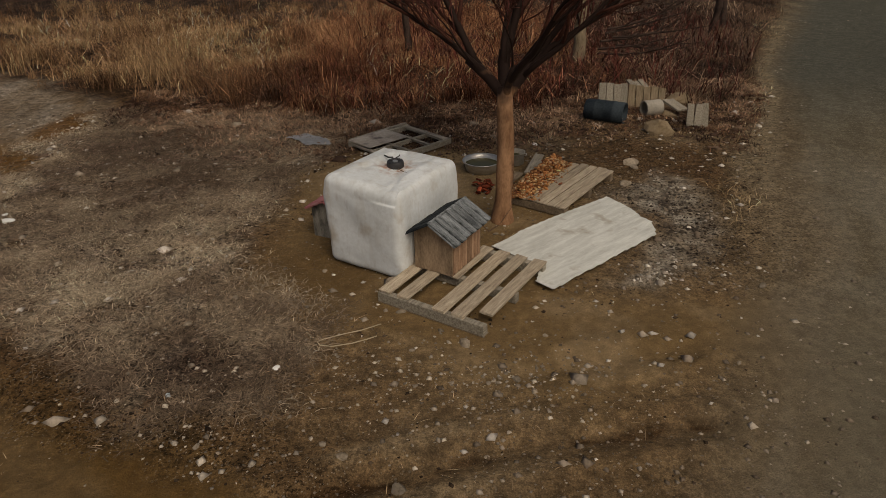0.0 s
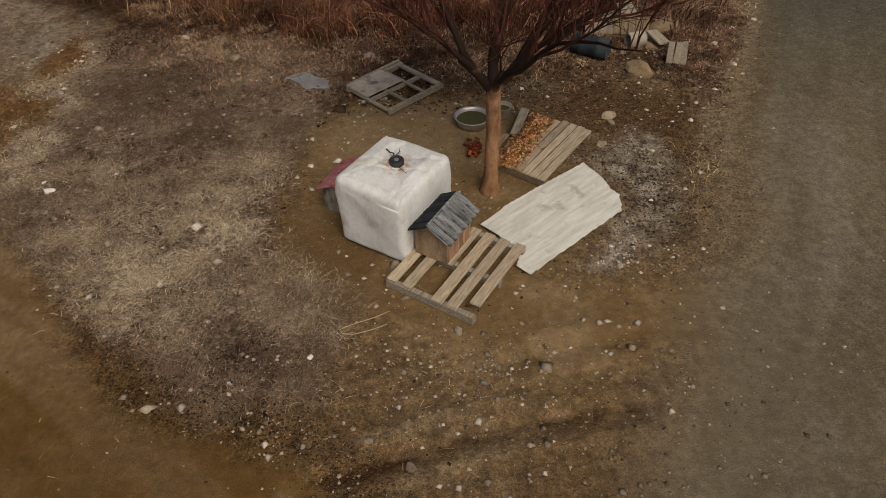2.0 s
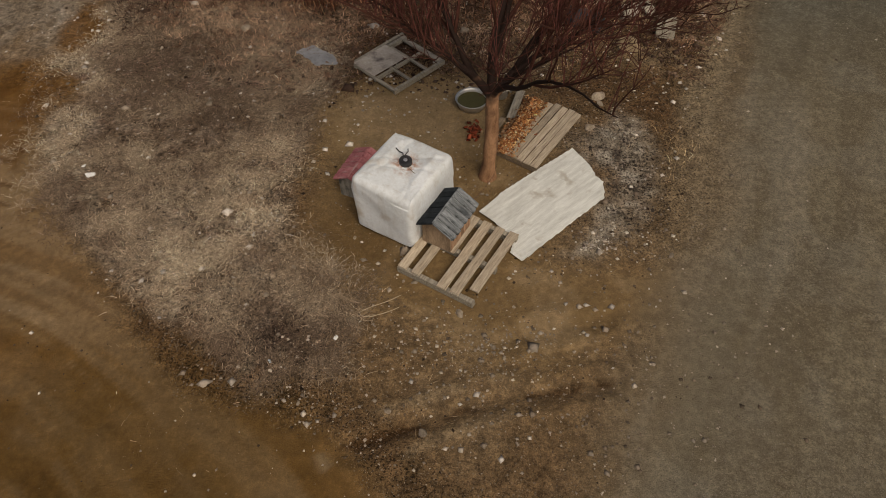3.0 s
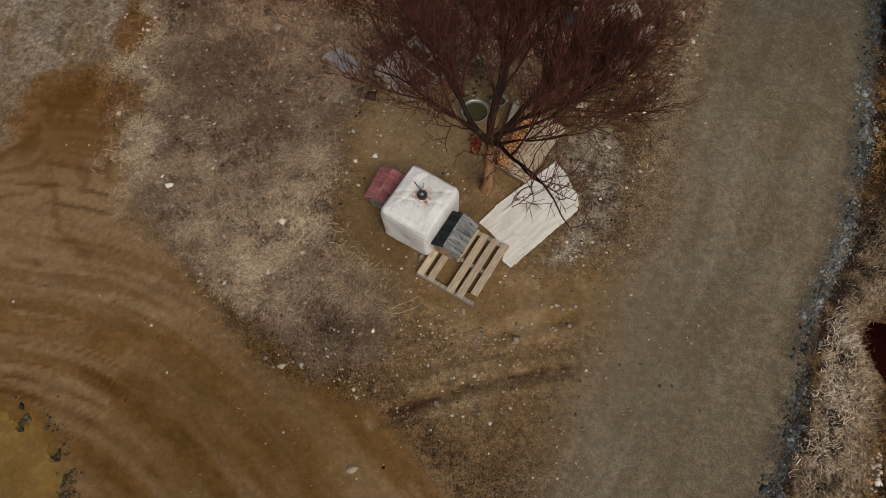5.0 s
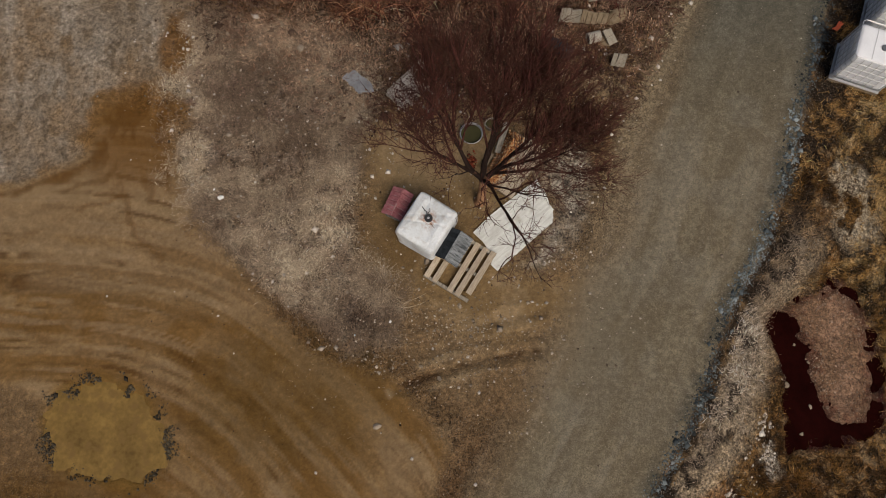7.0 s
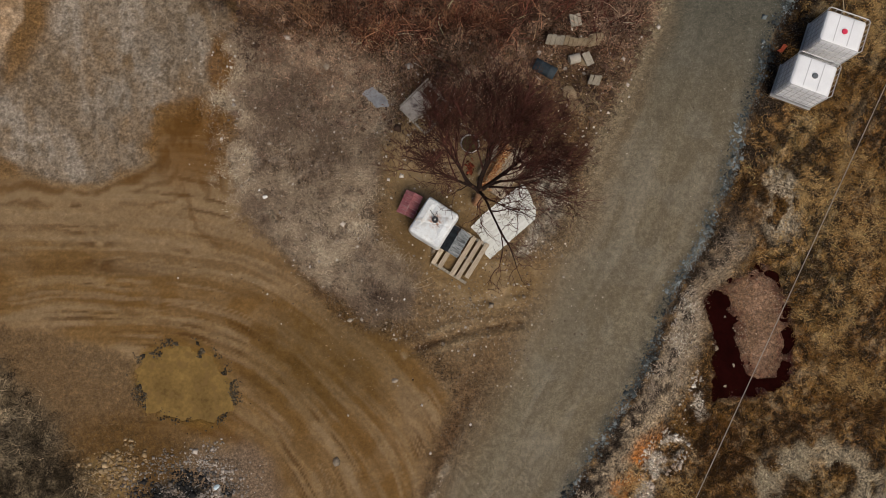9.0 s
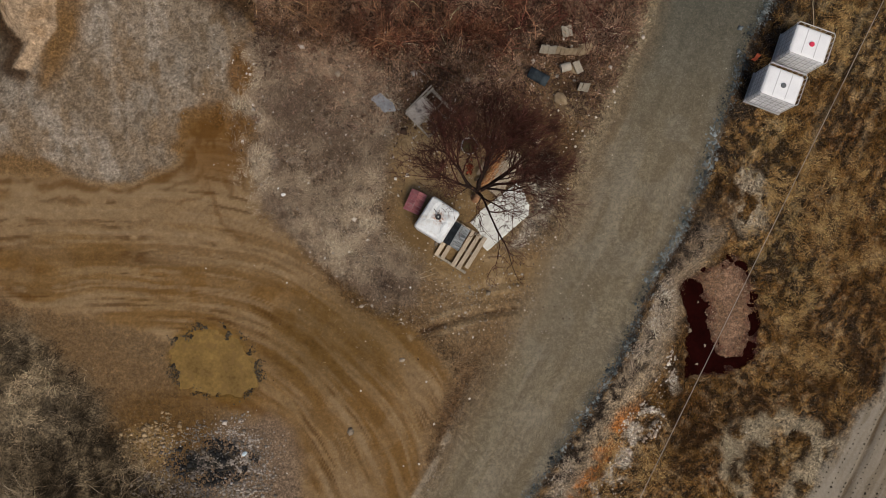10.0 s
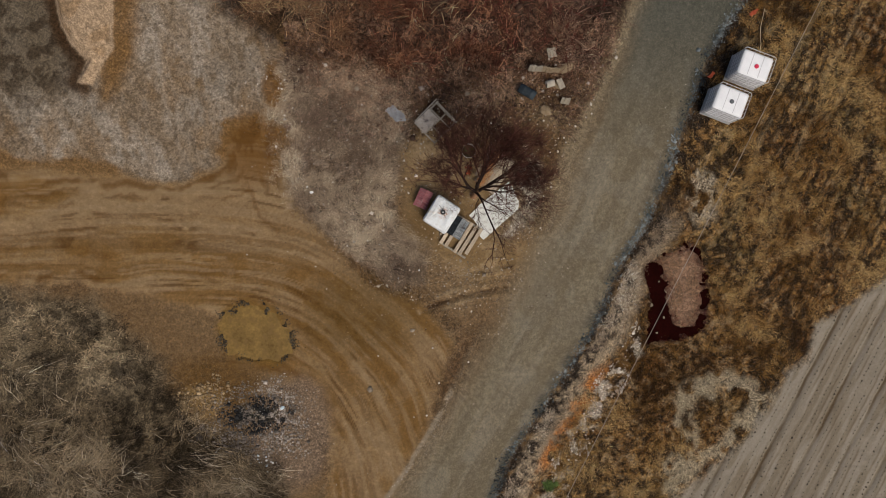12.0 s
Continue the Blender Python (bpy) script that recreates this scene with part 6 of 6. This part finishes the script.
# ---- seedlings in the mulched rows ----
def field_rows():
    v, w = np.meshgrid(np.arange(-10, 40, 0.34), np.arange(-40, 40, 0.165))
    rng = np.random.default_rng(191)
    v, w = v.ravel() + rng.normal(0, 0.012, v.size), w.ravel() + rng.normal(0, 0.02, v.size)
    xy = rows_back(v, w)
    keep = (inside(FIELD, xy[:, 0], xy[:, 1]) + (fbm(xy[:, 0], xy[:, 1], 192) - 0.5) * 0.8 > 0.1) & (xy[:, 0] < 19) & (xy[:, 1] < 8) & (xy[:, 1] > -7) & (rng.random(len(xy)) < 0.96)
    xy = xy[keep]
    lumps("seedlings", xy, 0.03, np.tile((0.05, 0.042, 0.03), (len(xy), 1)), 193, "rows of small withered seedlings in the pale mulch", "seedlings", 0.7, LITTER, 0.2)


field_rows()


# ---- scraps heaped on the boarded pallet ----
def heap_of(name, xy, z, size, colours, seed, label, category, mat):
    """Loose chips piled over a board: a thing of its own."""
    rng = np.random.default_rng(seed)
    n = len(xy)
    box_ = np.array([(-1, -1, -1), (1, -1, -1), (1, 1, -1), (-1, 1, -1), (-1, -1, 1), (1, -1, 1), (1, 1, 1), (-1, 1, 1)], float)
    s = size * rng.lognormal(0, 0.35, (n, 1, 1)) * np.array([1.0, 0.65, 0.25])
    p = box_[None] * s * rng.uniform(0.75, 1.2, (n, 8, 3))
    a, b = rng.uniform(0, 6.3, n), rng.uniform(-0.9, 0.9, n)
    q = p.copy()
    q[:, :, 0], q[:, :, 2] = p[:, :, 0] * np.cos(b)[:, None] - p[:, :, 2] * np.sin(b)[:, None], p[:, :, 0] * np.sin(b)[:, None] + p[:, :, 2] * np.cos(b)[:, None]
    r = q.copy()
    r[:, :, 0], r[:, :, 1] = q[:, :, 0] * np.cos(a)[:, None] - q[:, :, 1] * np.sin(a)[:, None], q[:, :, 0] * np.sin(a)[:, None] + q[:, :, 1] * np.cos(a)[:, None]
    r += np.c_[xy, z][:, None, :]
    quad = np.array([(0, 3, 2, 1), (4, 5, 6, 7), (0, 1, 5, 4), (1, 2, 6, 5), (2, 3, 7, 6), (3, 0, 4, 7)])
    faces = (np.arange(n)[:, None, None] * 8 + quad[None]).reshape(-1, 4)
    tone = np.repeat(colours * rng.lognormal(0, 0.3, (n, 1)), 8, 0)
    return tagged(from_arrays(name, r.reshape(-1, 3), faces, mat, np.clip(tone, 0, 0.7)), label, category)


def scrap_heap():
    rng = np.random.default_rng(201)
    n = 2600
    u, v = rng.random(n), rng.normal(0, 0.08, n)
    p0, p1 = np.array([0.80, 7.08]), np.array([1.50, 8.26])
    d = (p1 - p0) / np.linalg.norm(p1 - p0)
    xy = p0 + u[:, None] * (p1 - p0) + v[:, None] * np.array([-d[1], d[0]])
    z = 0.128 + rng.random(n) * 0.17 * np.exp(-(v / 0.085) ** 2) * smooth(0, 0.1, u) * smooth(1, 0.85, u)
    pal = np.array([(0.38, 0.17, 0.065), (0.26, 0.10, 0.038), (0.46, 0.27, 0.13), (0.17, 0.06, 0.03), (0.5, 0.36, 0.22)])
    heap_of("scrap_heap", xy, z, 0.013, pal[rng.choice(5, n, p=[0.3, 0.24, 0.22, 0.1, 0.14])], 202, "heap of orange-brown peelings and food scraps on the pallet", "scraps", LITTER)["kind"] = "stuff"
    n = 60
    xy = np.array([0.46, 7.66]) + rng.normal(0, 0.07, (n, 2)) * np.array([0.8, 1.5])
    heap_of("red_leaves", xy, 0.012 + rng.random(n) * 0.05, 0.02, np.tile((0.22, 0.05, 0.024), (n, 1)) * rng.uniform(0.4, 1.2, (n, 1)), 203, "small drift of dark red leaves beside the trunk", "leaves", LITTER)


scrap_heap()


# ---- stones ----
def stone(at, size, seed, mat=STONE, label="pale rounded field stone lying on the soil", group="stones round the camp", name="stone", flat=0.5, category="stone"):
    bm = bmesh.new()
    bmesh.ops.create_icosphere(bm, subdivisions=2, radius=1)
    off = Vector((seed * 3.7, seed * 1.3, seed * 2.1))
    g_ = random.Random(seed)
    cuts = [(Vector((g_.uniform(-1, 1), g_.uniform(-1, 1), g_.uniform(-0.6, 1))).normalized(), g_.uniform(0.5, 0.85)) for _ in range(9)]
    for v in bm.verts:
        k = 1 + 0.5 * noise.noise(v.co * 0.9 + off) + 0.3 * noise.noise(v.co * 1.9 + off)
        k = min(k, 1.12)
        for d, far in cuts:
            k = min(k, far / max(v.co.dot(d), 0.05))
        v.co = Vector((v.co.x * k * 1.15, v.co.y * k * 0.9, v.co.z * k * flat)) * size
    ob = part(name, bm, mat, m=pose(at[0], at[1], gz(*at) + size * flat * 0.35, 0, 0, seed * 77 % 360))
    return tagged(ob, label, category, group)


STONES = [(-3.73, 8.44, 0.07), (-5.23, 10.96, 0.07), (-3.5, 10.56, 0.11), (0.11, 4.38, 0.065), (-2.28, 6.04, 0.06), (-1.24, 5.62, 0.035), (-0.43, 4.87, 0.05), (-2.29, 4.73, 0.05),
          (-2.0, 5.16, 0.04), (2.5, 8.45, 0.13), (2.5, 8.24, 0.07), (0.45, 10.36, 0.11), (0.49, 3.9, 0.04), (-0.73, 3.13, 0.045), (-1.72, 3.26, 0.03), (-0.87, 3.26, 0.03),
          (2.24, 7.7, 0.09), (-0.34, 2.89, 0.06), (0.5, 6.36, 0.035), (-3.17, -0.16, 0.12), (-1.64, 1.93, 0.09), (0.7, 9.7, 0.05), (1.5, 9.3, 0.05), (2.9, 5.2, 0.05), (-3.95, 11.2, 0.07)]
for k, (x, y, s) in enumerate(STONES):
    stone((x, y), s, k + 1)
rng = random.Random(5)
for k in range(34):
    a, r = rng.uniform(0, 6.28), abs(rng.gauss(0, 0.9))
    x, y = 0.35 + 1.2 * r * math.cos(a), 4.0 + 0.45 * r * math.sin(a) - 0.1
    stone((x, y), rng.uniform(0.013, 0.026), 60 + k, label="small pale stone on the trodden soil")
for k in range(40):
    stone((rng.uniform(7.1, 7.8), rng.uniform(1.45, 4.1)), rng.choice((0.025, 0.03, 0.03, 0.04, 0.05, 0.1)), 120 + k, label="pale stone lying in the red pool", group="stones in the pool")

# bits of white and blue litter
for k, (x, y, s, mat, label) in enumerate(((-1.37, 4.08, 0.04, CHALK, "crumpled scrap of white paper on the turf"), (-5.14, 6.9, 0.08, CHALK, "torn white plastic wrapper on the turf"), (-5.3, 7.1, 0.04, CHALK, "small white plastic scrap"), (-2.12, 3.8, 0.03, BLUE_BAG, "crumpled pale blue wrapper"),
                                           (-6.28, -0.73, 0.1, BLUE_BAG, "crumpled blue plastic bag on the burnt heap"), (1.3, 9.3, 0.05, CHALK, "white plastic scrap by the brush"))):
    stone((x, y), s, 200 + k, mat, label, "litter", "litter_scrap", 0.45, "litter")
rng = random.Random(9)
for k in range(14):
    stone((-6.91 + rng.gauss(0, 0.22), -2.69 + rng.gauss(0, 0.14)), rng.uniform(0.025, 0.05), 230 + k, rng.choice((CHALK, BLUE_BAG, BLUE_BAG)), "scrap of household rubbish among the weeds", "rubbish heap", "rubbish_scrap", 0.5, "litter")


# ---- dumped things at the foot of the brush ----
def drum():
    d = thing("plastic_drum", pose(2.56, 10.38, gz(2.56, 10.38) + 0.17, 0, 0, -30), "dark blue plastic drum lying open on its side", "drum")
    body = lathe([(0.001, 0.0), (0.15, 0.0), (0.165, 0.02), (0.17, 0.15), (0.178, 0.165), (0.178, 0.185), (0.17, 0.2), (0.17, 0.44), (0.178, 0.455), (0.178, 0.475), (0.17, 0.49), (0.168, 0.64), (0.15, 0.64), (0.15, 0.03), (0.001, 0.03)], 30, False, False, None, pose(-0.32, 0, 0, 0, 90, 0))
    part("drum_body", body, BLUE, d, smooth_faces=True)


def edging():
    e = thing("log_edging", pose(2.62, 11.17, gz(3.1, 11.1), 0, 0, -4), "row of weathered upright boards, mossy at one end", "fence panel")
    r = random.Random(3)
    for k in range(9):
        part("upright_board", box(0.118, 0.045, 0.42 - 0.012 * k + r.uniform(-0.02, 0.02), bevel=0.006, jitter=0.006), WOOD_GREY if k < 4 else BARK_GREY, e, m=pose(0.06 + k * 0.125, r.uniform(-0.01, 0.01), 0, -14 + r.uniform(-2, 2), r.uniform(-2, 2), 0))
    part("tie_rail", box(1.1, 0.03, 0.05, (0.56, 0, 0), 0.004), WOOD_DARK, e, m=pose(0, 0.06, 0.16, -14, 0, 0))


def pipe_stub():
    p = thing("cement_pipe", pose(3.4, 10.68, gz(3.4, 10.68) + 0.13, 0, 0, 15), "short grey cement pipe lying on its side", "pipe")
    part("pipe_body", lathe([(0.105, 0.0), (0.13, 0.0), (0.13, 0.3), (0.105, 0.3), (0.105, 0.0)], 26, False, False, None, pose(-0.15, 0, 0, 0, 90, 0)), CLAYPOT, p)


def board_bundle(m, n, w, h, label):
    b = thing("board_bundle", m, label, "boards")
    for k in range(n):
        part("short_board", box(w, 0.035, h + random.uniform(-0.02, 0.02), bevel=0.004, jitter=0.006), WOOD_GREY, b, m=pose((k - (n - 1) / 2) * (w + 0.006), 0, 0, random.uniform(-3, 3), random.uniform(-2, 2), 0))


drum()
edging()
pipe_stub()
board_bundle(pose(3.92, 9.98, gz(3.9, 9.98), -22, 3, -6), 3, 0.105, 0.36, "three short weathered boards leaning together")
board_bundle(pose(3.85, 10.5, gz(3.85, 10.5) + 0.12, -78, 0, 28), 2, 0.11, 0.36, "two short weathered boards lying flat")
board_bundle(pose(3.48, 11.6, gz(3.48, 11.6) + 0.18, -75, 0, 12), 3, 0.1, 0.33, "stack of short grey boards")
stone((3.22, 9.7), 0.21, 301, SANDY, "squared ochre sandstone block", "dumped rocks", flat=0.75)
stone((3.95, 11.25), 0.27, 302, SANDY, "large ochre clod with dry straw", "dumped rocks", flat=0.6)
stone((3.68, 10.62), 0.14, 303, SANDY, "broken ochre rock beside the pipe", "dumped rocks")


# ---- stems standing in the brush ----
def sapling(at, height, r, label, mat, branches, seed, name="young_tree"):
    g = random.Random(seed)
    t = thing(name, pose(at[0], at[1], gz(*at)), label, "tree", "stems in the brush")
    pts = [Vector((0, 0, -0.1))]
    for k in range(8):
        pts.append(pts[-1] + Vector((g.uniform(-0.04, 0.04), g.uniform(-0.04, 0.04), height / 8)))
    part("trunk", tube(bmesh.new(), pts, [r * (1.15 - 0.55 * k / 8) for k in range(9)], 10), mat, t, smooth_faces=True)
    bm = bmesh.new()
    for k in range(branches):
        s = pts[3 + k % 6]
        way = Vector((g.uniform(-1, 1), g.uniform(-1, 1), g.uniform(0.2, 1.0)))
        q = limb_points(s, way, g.uniform(0.7, 1.3), 0.15, 5, g)
        tube(bm, q, [r * 0.32 * (1 - 0.16 * i) for i in range(6)], 5, cap=False)
        for _ in range(5):
            i = g.randrange(1, 5)
            w2 = limb_points(q[i], Vector((g.uniform(-1, 1), g.uniform(-1, 1), g.uniform(0, 1))), g.uniform(0.25, 0.6), 0.2, 3, g)
            tube(bm, w2, [0.008, 0.006, 0.004, 0.003], 3, cap=False)
    if branches:
        part("crown", bm, BARK_DARK, t, "few bare dark branches")
    return t


sapling((2.91, 14.5), 2.4, 0.13, "pale trunk standing in the brush with yellow tape", BARK_GREY, 5, 21)
sapling((-0.9, 15.8), 3.0, 0.08, "thin dark bare sapling in the dead grass", BARK_DARK, 7, 22)
sapling((6.9, 17.6), 3.0, 0.09, "dark bare sapling near the road", BARK_DARK, 7, 23)
sapling((7.25, 17.9), 3.0, 0.07, "dark bare sapling near the road", BARK_DARK, 6, 24)
g = random.Random(31)
bm = bmesh.new()
for k in range(7):
    q = limb_points(Vector((3.4 + g.uniform(-0.2, 0.2), 14.2, gz(3.4, 14.2) + 0.3 + 0.08 * k)), Vector((1, g.uniform(-0.5, 0.1), g.uniform(-0.1, 0.25))), g.uniform(1.4, 2.3), 0.13, 6, g)
    tube(bm, q, [0.03 * (1 - 0.13 * i) for i in range(7)], 6, cap=False)
    for _ in range(6):
        i = g.randrange(1, 6)
        tube(bm, limb_points(q[i], Vector((g.uniform(-0.2, 1), g.uniform(-1, 1), g.uniform(-0.3, 0.7))), g.uniform(0.3, 0.7), 0.2, 3, g), [0.01, 0.008, 0.006, 0.004], 4, cap=False)
tagged(part("brushwood_pile", bm, BARK_DARK), "pile of dark fallen branches in the brush", "branches", kind="stuff")


# ---- cords, cloth, chain and cable ----
def cord(name, pts, r, mat, label, category):
    bm = tube(bmesh.new(), pts, [r] * len(pts), 6)
    return tagged(part(name, bm, mat, smooth_faces=True), label, category)


def on_ground(points, lift):
    return [(x, y, gz(x, y) + lift) for x, y in points]


cord("straw_cord", on_ground([(-0.60, 4.68), (-0.75, 4.6), (-0.92, 4.53), (-1.06, 4.47), (-1.11, 4.43), (-1.08, 4.38), (-0.98, 4.37), (-0.82, 4.42), (-0.7, 4.46), (-0.62, 4.5)], 0.01), 0.0045, ROPE, "bent loop of pale cord lying on the soil", "cord")
cord("yellow_hose", on_ground([(11.3, 13.4), (11.15, 12.7), (11.2, 12.1), (11.12, 11.6)], 0.03), 0.012, ROPE, "thin yellow hose lying beside the caged tanks", "hose")
cord("overhead_cable", [(2.66 + 0.533 * y, y, 8.0 + 0.00025 * (y - 4) ** 2) for y in range(-36, 46, 2)], 0.007, CABLE, "thin grey cable strung high over the verge", "cable")

def cable_pole(at, top):
    p = thing("utility_pole", pose(at[0], at[1], gz(*at)), "grey concrete pole that carries the cable", "pole", "cable poles")
    part("shaft", lathe([(0.16, -0.3), (0.15, 0.0), (0.1, top)], 16, True, True), CLAYPOT, p, smooth_faces=True)
    part("crossarm", box(0.9, 0.08, 0.08, (0, 0, 0), 0.006), WOOD_DARK, p, m=pose(0, 0, top - 0.35))


for y in (-36, 44):
    cable_pole((2.66 + 0.533 * y - 0.12, y), 9.0)

chain_path = [Vector((0.70, 6.65, 0.72)), Vector((0.72, 6.6, 0.45)), Vector((0.68, 6.52, 0.24)), Vector((0.55, 6.4, 0.1)), Vector((0.42, 6.2, 0.12)), Vector((0.33, 6.0, 0.3)), Vector((0.27, 5.85, 0.52))]
bm = bmesh.new()
for i in range(60):
    f = i / 60 * (len(chain_path) - 1)
    k = int(f)
    p, d = chain_path[k].lerp(chain_path[k + 1], f - k), (chain_path[k + 1] - chain_path[k]).normalized()
    s = d.cross(Vector((0, 0, 1)) if i % 2 else Vector((1, 0, 0.2))).normalized()
    loop = [p + d * 0.014 * math.cos(a * math.pi / 4) + s * 0.008 * math.sin(a * math.pi / 4) for a in range(9)]
    tube(bm, loop, [0.0022] * 9, 4, cap=False)
tagged(part("chain", bm, RUSTY), "rusty dog chain hanging from the tree trunk", "chain")


def rag(at, size, turn, label):
    bm = bmesh.new()
    bmesh.ops.create_grid(bm, x_segments=10, y_segments=6, size=0.5)
    for v in bm.verts:
        n = noise.noise(Vector((v.co.x * 4 + at[0], v.co.y * 4, 0.3)))
        v.co = Vector((v.co.x * size * (1 + 0.3 * n), v.co.y * size * 0.32 * (1.1 + n), 0.05 + 0.06 * noise.noise(Vector((v.co.x * 6, v.co.y * 6 + at[1], 0)))))
    got = bmesh.ops.extrude_face_region(bm, geom=bm.faces[:])
    bmesh.ops.translate(bm, verts=[e for e in got["geom"] if isinstance(e, bmesh.types.BMVert)], vec=(0, 0, 0.006))
    bmesh.ops.recalc_face_normals(bm, faces=bm.faces[:])
    tagged(part("rag", bm, CLOTH_RED, m=pose(at[0], at[1], gz(*at), 0, 0, turn)), label, "rag")


rag((10.9, 13.25), 0.34, 30, "orange-red rag trodden into the verge")
rag((9.33, 11.0), 0.28, 48, "orange-red rag beside the caged tanks")
